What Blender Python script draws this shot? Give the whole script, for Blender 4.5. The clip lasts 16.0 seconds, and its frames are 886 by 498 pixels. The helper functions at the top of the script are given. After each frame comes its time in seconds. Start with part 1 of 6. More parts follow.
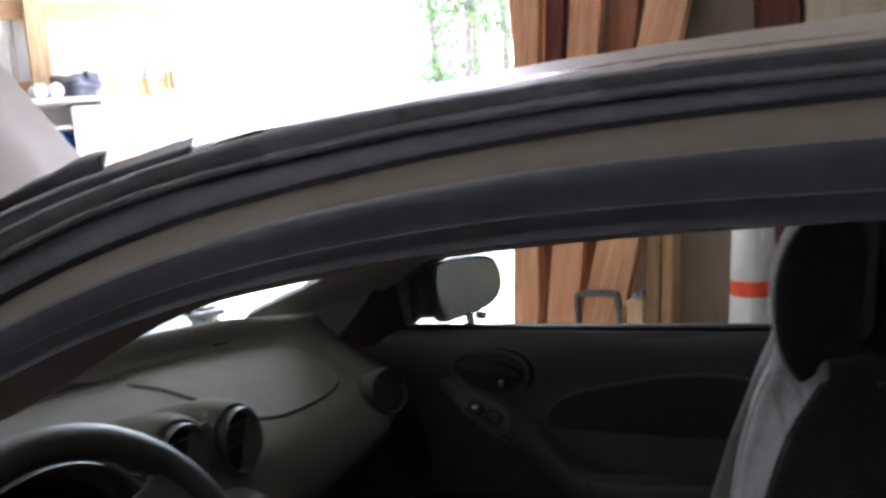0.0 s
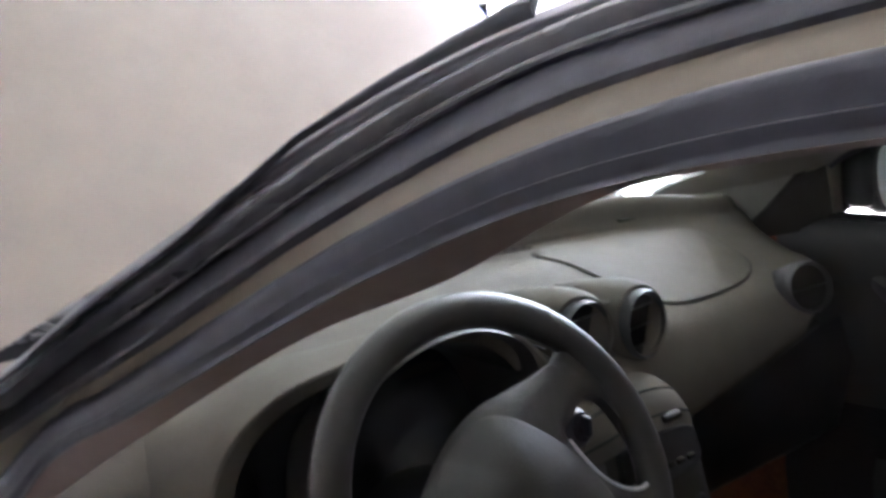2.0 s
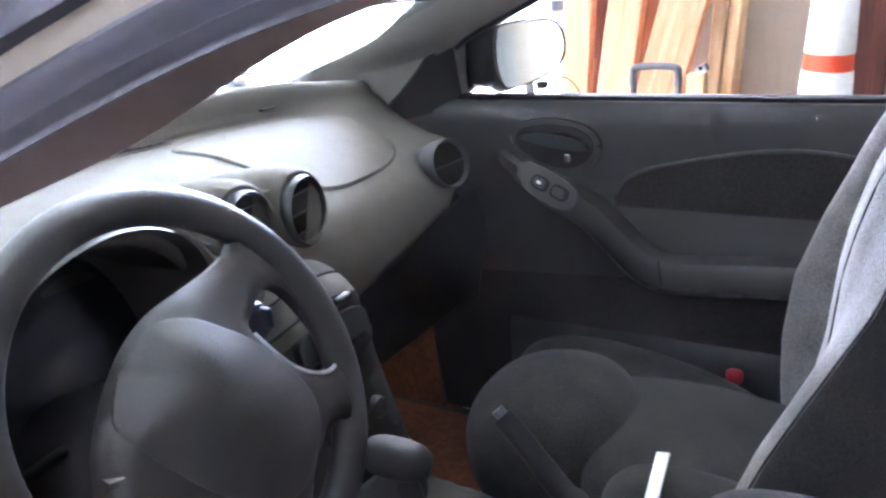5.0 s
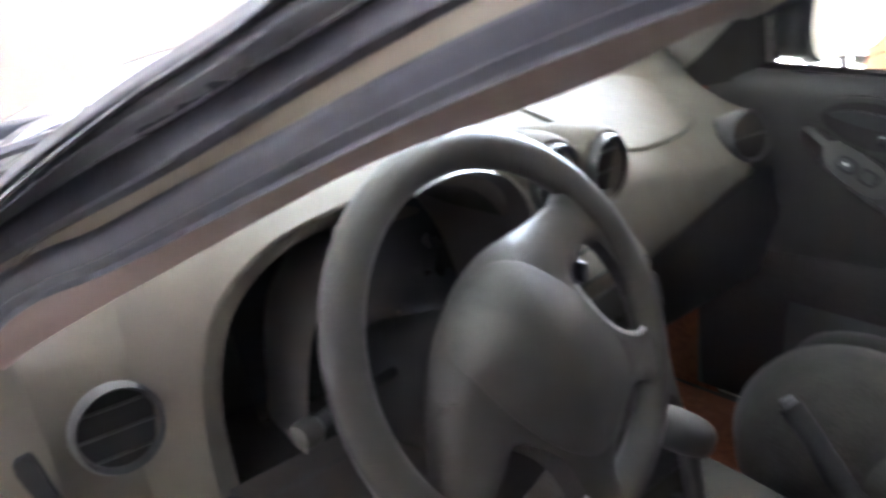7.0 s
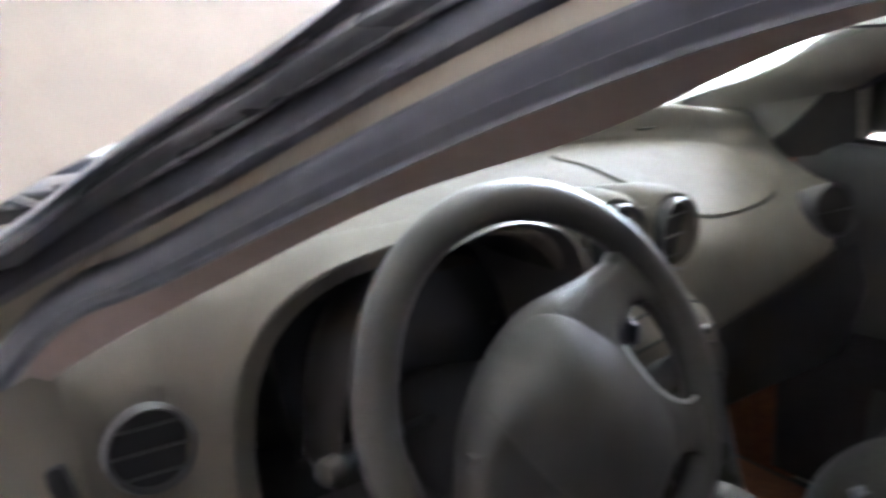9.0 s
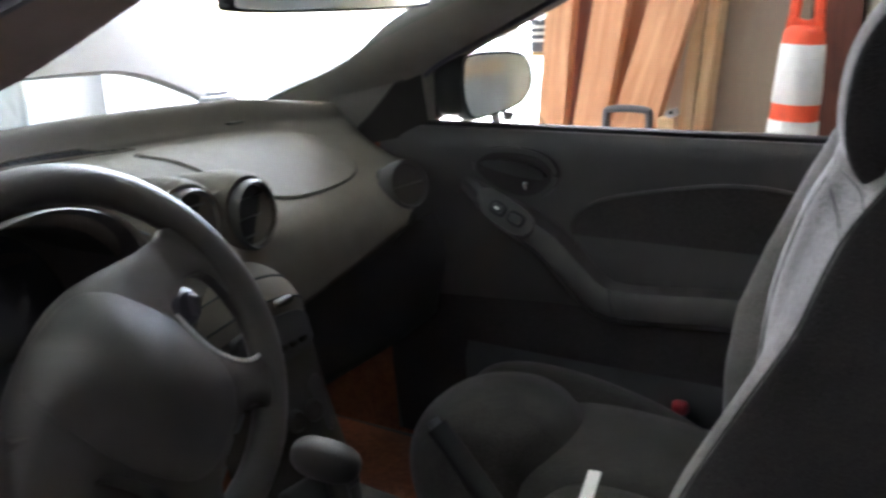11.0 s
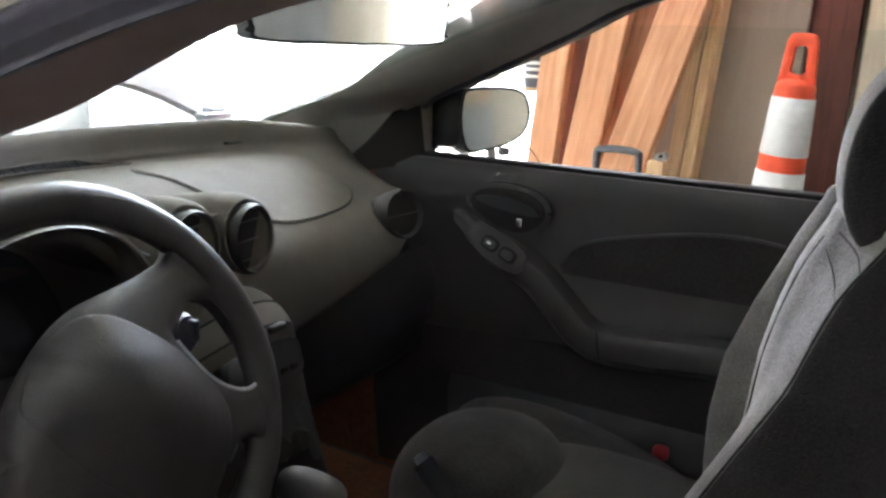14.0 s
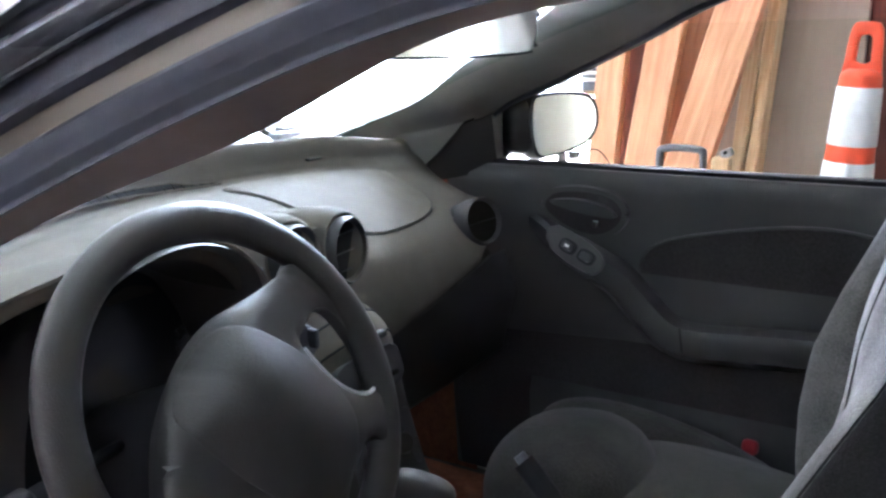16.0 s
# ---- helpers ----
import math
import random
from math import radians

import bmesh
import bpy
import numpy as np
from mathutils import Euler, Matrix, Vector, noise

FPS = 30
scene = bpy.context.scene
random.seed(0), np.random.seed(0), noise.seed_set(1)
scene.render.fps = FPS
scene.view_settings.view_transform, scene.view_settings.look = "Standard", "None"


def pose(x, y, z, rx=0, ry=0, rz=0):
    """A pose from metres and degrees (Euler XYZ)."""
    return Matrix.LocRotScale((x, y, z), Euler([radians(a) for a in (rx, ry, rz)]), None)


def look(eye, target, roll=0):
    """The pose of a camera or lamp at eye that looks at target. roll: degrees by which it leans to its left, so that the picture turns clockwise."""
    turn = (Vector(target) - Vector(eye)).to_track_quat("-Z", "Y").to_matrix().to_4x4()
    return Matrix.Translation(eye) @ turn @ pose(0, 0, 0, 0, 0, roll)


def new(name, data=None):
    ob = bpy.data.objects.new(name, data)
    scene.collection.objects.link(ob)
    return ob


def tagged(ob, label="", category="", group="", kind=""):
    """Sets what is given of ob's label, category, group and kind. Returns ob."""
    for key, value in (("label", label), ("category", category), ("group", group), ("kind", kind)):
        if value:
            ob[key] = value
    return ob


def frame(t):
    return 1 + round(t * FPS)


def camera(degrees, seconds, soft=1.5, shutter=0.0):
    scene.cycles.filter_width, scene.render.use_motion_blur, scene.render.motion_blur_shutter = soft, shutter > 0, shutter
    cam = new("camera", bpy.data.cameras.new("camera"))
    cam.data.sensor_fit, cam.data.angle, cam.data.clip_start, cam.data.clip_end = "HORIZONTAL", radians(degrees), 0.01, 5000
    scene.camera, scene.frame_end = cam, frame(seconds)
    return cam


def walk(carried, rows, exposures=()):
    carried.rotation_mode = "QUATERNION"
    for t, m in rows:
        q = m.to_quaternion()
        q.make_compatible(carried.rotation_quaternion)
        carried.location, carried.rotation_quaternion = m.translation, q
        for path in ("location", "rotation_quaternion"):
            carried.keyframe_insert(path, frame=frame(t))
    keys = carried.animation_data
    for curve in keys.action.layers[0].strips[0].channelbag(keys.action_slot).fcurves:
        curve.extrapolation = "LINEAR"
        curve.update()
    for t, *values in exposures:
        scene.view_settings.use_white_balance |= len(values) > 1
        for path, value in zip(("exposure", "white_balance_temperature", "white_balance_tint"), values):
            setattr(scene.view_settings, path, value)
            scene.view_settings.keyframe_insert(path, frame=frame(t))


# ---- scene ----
cam = camera(54.1, 16.0, soft=2.6, shutter=0.6)
PATH = [
    (0, (0.654, -0.83, 1.238), (-0.352, 0.89, 1.071), -5.6),
    (0.5, (0.548, -0.788, 1.241), (-0.518, 0.875, 0.929), -4.1),
    (1, (0.615, -0.767, 1.228), (-0.862, 0.546, 0.923), -5.5),
    (1.5, (0.618, -0.768, 1.226), (-1.057, 0.29, 0.949), -7.1),
    (2, (0.579, -0.784, 1.231), (-1.065, 0.296, 0.871), -5.9),
    (2.5, (0.558, -0.805, 1.225), (-0.739, 0.656, 0.795), -4.1),
    (3, (0.585, -0.79, 1.215), (-0.517, 0.813, 0.751), -5.4),
    (3.2, (0.613, -0.784, 1.215), (-0.474, 0.827, 0.742), -5.9),
    (5.3, (0.51, -0.783, 1.2), (-0.46, 0.833, 0.53), -3.8),
    (5.5, (0.521, -0.798, 1.204), (-0.445, 0.813, 0.518), -2.2),
    (6, (0.672, -0.837, 1.165), (-0.422, 0.7, 0.5), -7.4),
    (6.5, (0.647, -0.829, 1.163), (-0.583, 0.593, 0.482), -9.7),
    (7, (0.449, -0.841, 1.203), (-0.948, 0.412, 0.51), -3.6),
    (7.5, (0.426, -0.819, 1.196), (-1.098, 0.281, 0.511), 0.0),
    (8, (0.527, -0.745, 1.174), (-1.158, 0.15, 0.573), -3.2),
    (8.5, (0.535, -0.763, 1.179), (-1.201, 0.061, 0.625), -4.4),
    (9, (0.471, -0.814, 1.19), (-1.086, 0.313, 0.637), -1.4),
    (9.5, (0.489, -0.821, 1.191), (-0.832, 0.577, 0.64), 2.2),
    (10, (0.561, -0.787, 1.163), (-0.65, 0.708, 0.615), -0.2),
    (10.2, (0.567, -0.783, 1.161), (-0.619, 0.731, 0.612), -0.9),
    (12.3, (0.626, -0.785, 1.161), (-0.129, 0.989, 0.63), -2.1),
    (12.5, (0.587, -0.794, 1.151), (-0.197, 0.968, 0.623), -2.0),
    (13, (0.551, -0.797, 1.189), (-0.359, 0.899, 0.645), 2.3),
    (13.5, (0.549, -0.797, 1.178), (-0.371, 0.902, 0.66), 3.8),
    (14, (0.562, -0.796, 1.176), (-0.403, 0.884, 0.683), 1.7),
    (14.5, (0.586, -0.784, 1.165), (-0.438, 0.872, 0.708), -1.2),
    (15, (0.572, -0.788, 1.156), (-0.471, 0.858, 0.706), -3.9),
    (15.5, (0.522, -0.826, 1.174), (-0.55, 0.801, 0.722), -3.1),
    (16, (0.524, -0.853, 1.178), (-0.531, 0.779, 0.705), -1.5),
]
EXPOSURES = ((0.0, 4.00, 5750, 20),
             (0.6, 4.40, 5790, 19),
             (1.2, 5.30, 5830, 18),
             (2.2, 5.32, 5675, 22),
             (3.2, 6.30, 5400, 24),
             (5.3, 6.70, 5200, 26),
             (5.9, 6.25, 5700, 20),
             (6.2, 5.90, 5900, 18),
             (6.5, 6.35, 5700, 18),
             (7.1, 6.75, 5700, 21),
             (7.8, 6.25, 5850, 18),
             (8.5, 5.75, 5950, 18),
             (9.0, 6.15, 5750, 20),
             (9.5, 6.32, 5550, 20),
             (10.2, 5.75, 5700, 20),
             (12.3, 5.35, 5800, 18),
             (13.0, 5.50, 5900, 18),
             (14.5, 5.42, 5900, 18),
             (15.0, 5.30, 5700, 18),
             (15.5, 5.15, 5500, 19),
             (16.0, 5.95, 5300, 20))
walk(cam, [(t, look(eye, target, roll)) for t, eye, target, roll in PATH], EXPOSURES)

# ---- world, sun ----
world = bpy.data.worlds.new("daylight")
scene.world = world
world.use_nodes = True
wn = world.node_tree
wn.nodes.clear()
sky = wn.nodes.new("ShaderNodeTexSky")
sky.sky_type, sky.sun_disc = "NISHITA", False
sky.sun_elevation, sky.sun_rotation = radians(48), radians(-38)
sky.air_density, sky.dust_density = 1.0, 3.0
wbg = wn.nodes.new("ShaderNodeBackground")
wbg.inputs["Strength"].default_value = 0.15
wout = wn.nodes.new("ShaderNodeOutputWorld")
wn.links.new(sky.outputs[0], wbg.inputs[0])
wn.links.new(wbg.outputs[0], wout.inputs[0])
sun = new("sun", bpy.data.lights.new("sun", "SUN"))
sun.data.energy, sun.data.angle, sun.data.color = 4.0, radians(0.6), (1.0, 0.95, 0.87)
sun.matrix_world = look((-6, 8, 11), (-1, 1, 0))


# ---- materials ----
def material(name, base, rough=0.6, metal=0.0, noise_scale=40.0, amount=0.15, bump=0.1, bump_scale=300.0, coat=0.0, spec=0.5, wear=0.0, wear_scale=6.0, sheen=0.0):
    """A surface with a base colour that varies at two scales, and a fine relief."""
    m = bpy.data.materials.new(name)
    m.use_nodes = True
    t = m.node_tree
    b = t.nodes["Principled BSDF"]
    co = t.nodes.new("ShaderNodeTexCoord")
    n1, n2, n3 = (t.nodes.new("ShaderNodeTexNoise") for _ in range(3))
    n1.inputs["Scale"].default_value, n2.inputs["Scale"].default_value, n3.inputs["Scale"].default_value = noise_scale, wear_scale, bump_scale
    for n in (n1, n2, n3):
        n.inputs["Detail"].default_value = 4
        t.links.new(co.outputs["Object"], n.inputs["Vector"])
    add = t.nodes.new("ShaderNodeMath")
    add.operation = "ADD"
    t.links.new(n1.outputs[0], add.inputs[0])
    t.links.new(n2.outputs[0], add.inputs[1])
    ramp = t.nodes.new("ShaderNodeMapRange")
    ramp.inputs["From Min"].default_value, ramp.inputs["From Max"].default_value = 0.75, 1.25
    ramp.inputs["To Min"].default_value, ramp.inputs["To Max"].default_value = 1 - amount, 1 + amount
    t.links.new(add.outputs[0], ramp.inputs["Value"])
    mul = t.nodes.new("ShaderNodeVectorMath")
    mul.operation = "SCALE"
    mul.inputs[0].default_value = base
    t.links.new(ramp.outputs[0], mul.inputs["Scale"])
    t.links.new(mul.outputs[0], b.inputs["Base Color"])
    rr = t.nodes.new("ShaderNodeMapRange")
    rr.inputs["To Min"].default_value, rr.inputs["To Max"].default_value = max(0.02, rough - 0.08 - wear), min(1, rough + 0.08 + wear)
    t.links.new(n2.outputs[0], rr.inputs["Value"])
    t.links.new(rr.outputs[0], b.inputs["Roughness"])
    b.inputs["Metallic"].default_value = metal
    b.inputs["Specular IOR Level"].default_value = spec
    b.inputs["Coat Weight"].default_value = coat
    b.inputs["Coat Roughness"].default_value = 0.08
    b.inputs["Sheen Weight"].default_value = sheen
    if bump:
        bp = t.nodes.new("ShaderNodeBump")
        bp.inputs["Strength"].default_value, bp.inputs["Distance"].default_value = bump, 0.002
        t.links.new(n3.outputs[0], bp.inputs["Height"])
        t.links.new(bp.outputs[0], b.inputs["Normal"])
    return m


def wood(name, base, dark, along="Z", scale=1.0):
    """Sawn timber: stretched grain along one axis, knots and a per-board tint."""
    m = bpy.data.materials.new(name)
    m.use_nodes = True
    t = m.node_tree
    b = t.nodes["Principled BSDF"]
    co, info = t.nodes.new("ShaderNodeTexCoord"), t.nodes.new("ShaderNodeObjectInfo")
    mp = t.nodes.new("ShaderNodeMapping")
    mp.inputs["Scale"].default_value = {"Z": (14, 14, 0.9), "X": (0.9, 14, 14), "Y": (14, 0.9, 14)}[along]
    off = t.nodes.new("ShaderNodeVectorMath")
    off.operation = "MULTIPLY_ADD"
    off.inputs[1].default_value = (7, 5, 3)
    t.links.new(info.outputs["Random"], off.inputs[0])
    t.links.new(co.outputs["Object"], off.inputs[2])
    t.links.new(off.outputs[0], mp.inputs["Vector"])
    grain = t.nodes.new("ShaderNodeTexNoise")
    grain.inputs["Scale"].default_value, grain.inputs["Detail"].default_value, grain.inputs["Distortion"].default_value = 3.0 * scale, 8, 1.2
    t.links.new(mp.outputs[0], grain.inputs["Vector"])
    fine = t.nodes.new("ShaderNodeTexNoise")
    fine.inputs["Scale"].default_value, fine.inputs["Detail"].default_value = 16.0 * scale, 6
    t.links.new(mp.outputs[0], fine.inputs["Vector"])
    knots = t.nodes.new("ShaderNodeTexVoronoi")
    knots.inputs["Scale"].default_value = 2.6
    kmap = t.nodes.new("ShaderNodeMapping")
    kmap.inputs["Scale"].default_value = {"Z": (3.2, 3.2, 1.2), "X": (1.2, 3.2, 3.2), "Y": (3.2, 1.2, 3.2)}[along]
    t.links.new(off.outputs[0], kmap.inputs["Vector"])
    t.links.new(kmap.outputs[0], knots.inputs["Vector"])
    kr = t.nodes.new("ShaderNodeMapRange")
    kr.inputs["From Min"].default_value, kr.inputs["From Max"].default_value = 0.03, 0.11
    kr.inputs["To Min"].default_value, kr.inputs["To Max"].default_value = 0.75, 0.0
    t.links.new(knots.outputs["Distance"], kr.inputs["Value"])
    mx = t.nodes.new("ShaderNodeMath")
    mx.operation = "MULTIPLY_ADD"
    mx.inputs[1].default_value = 0.45
    t.links.new(fine.outputs[0], mx.inputs[0])
    t.links.new(grain.outputs[0], mx.inputs[2])
    ramp = t.nodes.new("ShaderNodeMapRange")
    ramp.inputs["From Min"].default_value, ramp.inputs["From Max"].default_value = 0.5, 0.95
    t.links.new(mx.outputs[0], ramp.inputs["Value"])
    big = t.nodes.new("ShaderNodeMath")
    big.operation = "MAXIMUM"
    t.links.new(ramp.outputs[0], big.inputs[0])
    t.links.new(kr.outputs[0], big.inputs[1])
    mix = t.nodes.new("ShaderNodeMix")
    mix.data_type = "RGBA"
    mix.inputs["A"].default_value, mix.inputs["B"].default_value = (*base, 1), (*dark, 1)
    t.links.new(big.outputs[0], mix.inputs["Factor"])
    tint = t.nodes.new("ShaderNodeMapRange")
    tint.inputs["To Min"].default_value, tint.inputs["To Max"].default_value = 0.86, 1.14
    t.links.new(info.outputs["Random"], tint.inputs["Value"])
    sc = t.nodes.new("ShaderNodeVectorMath")
    sc.operation = "SCALE"
    t.links.new(mix.outputs["Result"], sc.inputs[0])
    t.links.new(tint.outputs[0], sc.inputs["Scale"])
    t.links.new(sc.outputs[0], b.inputs["Base Color"])
    b.inputs["Roughness"].default_value = 0.7
    bp = t.nodes.new("ShaderNodeBump")
    bp.inputs["Strength"].default_value, bp.inputs["Distance"].default_value = 0.25, 0.003
    t.links.new(fine.outputs[0], bp.inputs["Height"])
    t.links.new(bp.outputs[0], b.inputs["Normal"])
    return m


def pane(name, tint, gloss=0.04, least=0.03, most=0.30, haze=0.0):
    """Clear sheet glass: it lets the view through, and mirrors more at a slant."""
    m = bpy.data.materials.new(name)
    m.use_nodes = True
    t = m.node_tree
    t.nodes.clear()
    out = t.nodes.new("ShaderNodeOutputMaterial")
    tr, gl, lw, mix = t.nodes.new("ShaderNodeBsdfTransparent"), t.nodes.new("ShaderNodeBsdfGlossy"), t.nodes.new("ShaderNodeLayerWeight"), t.nodes.new("ShaderNodeMixShader")
    tr.inputs[0].default_value = (*tint, 1)
    gl.inputs["Roughness"].default_value = gloss
    lw.inputs["Blend"].default_value = 0.5
    pw, mr = t.nodes.new("ShaderNodeMath"), t.nodes.new("ShaderNodeMapRange")
    pw.operation = "POWER"
    pw.inputs[1].default_value = 4.0
    mr.inputs["To Min"].default_value, mr.inputs["To Max"].default_value = least, most
    t.links.new(lw.outputs["Facing"], pw.inputs[0])
    t.links.new(pw.outputs[0], mr.inputs["Value"])
    t.links.new(mr.outputs[0], mix.inputs[0])
    t.links.new(tr.outputs[0], mix.inputs[1])
    t.links.new(gl.outputs[0], mix.inputs[2])
    # translucent film laid on the glass to imitate the pale glare across the view
    film, spread = t.nodes.new("ShaderNodeMixShader"), t.nodes.new("ShaderNodeBsdfTranslucent")
    spread.inputs[0].default_value = (0.9, 0.9, 0.88, 1)
    spots = t.nodes.new("ShaderNodeTexNoise")
    spots.inputs["Scale"].default_value, spots.inputs["Detail"].default_value = 9.0, 6
    co, dm = t.nodes.new("ShaderNodeTexCoord"), t.nodes.new("ShaderNodeMapRange")
    dm.inputs["From Min"].default_value, dm.inputs["From Max"].default_value = 0.3, 0.7
    dm.inputs["To Min"].default_value, dm.inputs["To Max"].default_value = haze * 0.6, haze * 1.4
    t.links.new(co.outputs["Object"], spots.inputs["Vector"])
    t.links.new(spots.outputs[0], dm.inputs["Value"])
    t.links.new(dm.outputs[0], film.inputs[0])
    t.links.new(mix.outputs[0], film.inputs[1])
    t.links.new(spread.outputs[0], film.inputs[2])
    t.links.new(film.outputs[0], out.inputs[0])
    return m


PAINT = material("champagne_paint", (0.250, 0.216, 0.168), 0.5, 0.0, 9, 0.06, 0.02, 900, coat=0.06, spec=0.3, wear_scale=2.0)
RUBBER = material("black_rubber", (0.052, 0.053, 0.068), 0.38, 0, 60, 0.18, 0.08, 500, wear=0.08, spec=0.42)
# rubber lightened to put the glare and sheen over the mouldings into its colour
LIGHTENED_RUBBER = material("lightened_black_rubber", (0.125, 0.126, 0.142), 0.26, 0, 60, 0.16, 0.06, 500, wear=0.05, spec=0.8)
SEAL = material("matte_seal", (0.058, 0.058, 0.072), 0.6, 0, 60, 0.2, 0.1, 500)
TRIM = material("taupe_trim", (0.225, 0.172, 0.155), 0.62, 0, 50, 0.08, 0.15, 900)
DASH = material("grey_dash_plastic", (0.118, 0.106, 0.088), 0.7, 0, 25, 0.07, 0.25, 700, wear=0.06, spec=0.04)
ENDTRIM = material("brown_grey_end_plastic", (0.06, 0.0547, 0.0525), 0.6, 0, 25, 0.10, 0.22, 700, spec=0.3)
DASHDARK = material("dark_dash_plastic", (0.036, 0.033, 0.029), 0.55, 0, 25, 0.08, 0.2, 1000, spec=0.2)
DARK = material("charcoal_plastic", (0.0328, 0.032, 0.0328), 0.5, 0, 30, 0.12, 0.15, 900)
BLACK = material("black_recess", (0.02, 0.02, 0.021), 0.8, 0, 30, 0.1, 0.0, spec=0.25)
WHEEL = material("wheel_leatherette", (0.040, 0.0365, 0.033), 0.44, 0, 40, 0.12, 0.3, 700, wear=0.05, spec=0.4)
DOORTRIM = material("grey_door_trim", (0.038, 0.035, 0.0325), 0.5, 0, 30, 0.08, 0.2, 900)
DOORCLOTH = material("dark_insert_cloth", (0.036, 0.033, 0.030), 0.9, 0, 200, 0.3, 0.6, 500, spec=0.2)
DOORDARK = material("dark_door_cloth", (0.0328, 0.0305, 0.029), 0.9, 0, 200, 0.2, 0.4, 1500, spec=0.2)
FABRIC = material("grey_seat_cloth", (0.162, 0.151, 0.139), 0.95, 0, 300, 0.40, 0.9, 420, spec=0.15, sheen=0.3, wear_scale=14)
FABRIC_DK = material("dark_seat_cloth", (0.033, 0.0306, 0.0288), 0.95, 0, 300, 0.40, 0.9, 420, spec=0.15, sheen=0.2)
# the seat cloth darkened, with the cushion's shade below the dashboard in its colour
FABRIC_MID = material("darkened_grey_seat_cloth", (0.036, 0.033, 0.029), 0.95, 0, 300, 0.40, 0.9, 420, spec=0.15, sheen=0.15, wear_scale=14)
CLUSTER = material("grey_cluster_plastic", (0.058, 0.053, 0.048), 0.5, 0, 25, 0.08, 0.2, 900)
LENS = material("smoked_gauge_lens", (0.03, 0.032, 0.035), 0.16, 0, 25, 0.08, 0.0, spec=1.0)
SACK = material("grey_green_plastic_film", (0.17, 0.18, 0.155), 0.28, 0, 12, 0.25, 0.3, 40, wear=0.1, spec=0.7)
PILLAR = material("pale_grey_pillar_plastic", (0.25, 0.235, 0.205), 0.7, 0, 25, 0.06, 0.2, 800, spec=0.3)
CARPET = material("grey_carpet", (0.054, 0.0498, 0.0468), 1.0, 0, 250, 0.4, 0.8, 900, spec=0.1)
MAT = material("rust_red_floor_mat", (0.1575, 0.0551, 0.0289), 0.9, 0, 90, 0.3, 0.6, 700, spec=0.2)
HEADLINER = material("grey_headliner", (0.30, 0.28, 0.26), 0.95, 0, 200, 0.08, 0.3, 1200, spec=0.1)
CHROME = material("worn_chrome", (0.55, 0.55, 0.56), 0.25, 1.0, 40, 0.08, 0.0)
SILVER = material("satin_silver_edging", (0.62, 0.63, 0.66), 0.3, 0.35, 40, 0.05, 0.0)
STEEL = material("dull_steel", (0.35, 0.35, 0.36), 0.45, 0.9, 40, 0.15, 0.1)
MIRROR = material("mirror_silver", (0.85, 0.88, 0.87), 0.04, 1.0, 5, 0.01, 0.0)
RED = material("red_plastic", (0.32, 0.012, 0.02), 0.45, 0, 30, 0.08, 0.05)
PAPER = material("white_card", (0.885, 0.8614, 0.826), 0.7, 0, 40, 0.05, 0.05)
ORANGE = material("safety_orange_plastic", (0.85, 0.10, 0.035), 0.5, 0, 40, 0.12, 0.1, wear_scale=9)
REFLECT = material("white_reflective_sheeting", (0.792, 0.814, 0.836), 0.4, 0, 60, 0.07, 0.1, wear_scale=12)
GREYPLASTIC = material("blue_grey_plastic", (0.085, 0.09, 0.105), 0.45, 0, 40, 0.1, 0.1)
FIR = wood("reddish_fir", (0.72, 0.41, 0.235), (0.50, 0.235, 0.115))
FIR_DARK = wood("dark_fir", (0.36, 0.16, 0.08), (0.22, 0.085, 0.04))
PINE = wood("pale_pine", (0.76, 0.57, 0.35), (0.52, 0.32, 0.15))
REDWOOD = wood("dark_red_board", (0.17, 0.05, 0.03), (0.08, 0.026, 0.016))
PLY = wood("weathered_plywood", (0.40, 0.325, 0.255), (0.345, 0.275, 0.215), "Z", 0.45)
PANEL = wood("tan_panel", (0.62, 0.55, 0.42), (0.50, 0.42, 0.30), "Z", 0.5)
# dark boards for the unseen surfaces that hold light back
DARKBOARD = wood("light_cutting_boards", (0.22, 0.19, 0.165), (0.14, 0.12, 0.10))
METALWALL = material("white_corrugated_steel", (0.74, 0.77, 0.76), 0.45, 0, 8, 0.06, 0.03, 60)
GALVANISED = material("dull_galvanised_steel", (0.40, 0.41, 0.41), 0.5, 0, 8, 0.10, 0.03, 60)
CONCRETE = material("concrete_floor", (0.34, 0.32, 0.29), 0.9, 0, 18, 0.25, 0.4, 120, wear_scale=0.9)
GROUND = material("gravel_ground", (0.42, 0.39, 0.33), 1.0, 0, 6, 0.35, 0.5, 60, wear_scale=0.3)
LEAF = material("green_leaves", (0.09, 0.16, 0.05), 0.7, 0, 3, 0.4, 0.0)
BARK = material("grey_bark", (0.16, 0.13, 0.10), 0.95, 0, 12, 0.35, 0.6, 60)
TYRE = material("tyre_rubber", (0.03, 0.032, 0.035), 0.75, 0, 40, 0.3, 0.4, 200)
WHITEPAINT = material("white_cabinet_paint", (0.78, 0.78, 0.76), 0.5, 0, 10, 0.05, 0.05)
BLUE = material("blue_plastic", (0.03, 0.12, 0.45), 0.45, 0, 20, 0.15, 0.1)
ENGINE = material("grimy_engine_grey", (0.12, 0.12, 0.125), 0.5, 0.4, 25, 0.4, 0.3, 150)
ALLOY = material("cast_aluminium", (0.45, 0.45, 0.46), 0.4, 0.8, 25, 0.2, 0.3, 150)
GLASS = pane("windscreen_glass", (0.72, 0.81, 0.775), haze=0.03)
SIDEGLASS = pane("side_glass", (0.88, 0.93, 0.91))


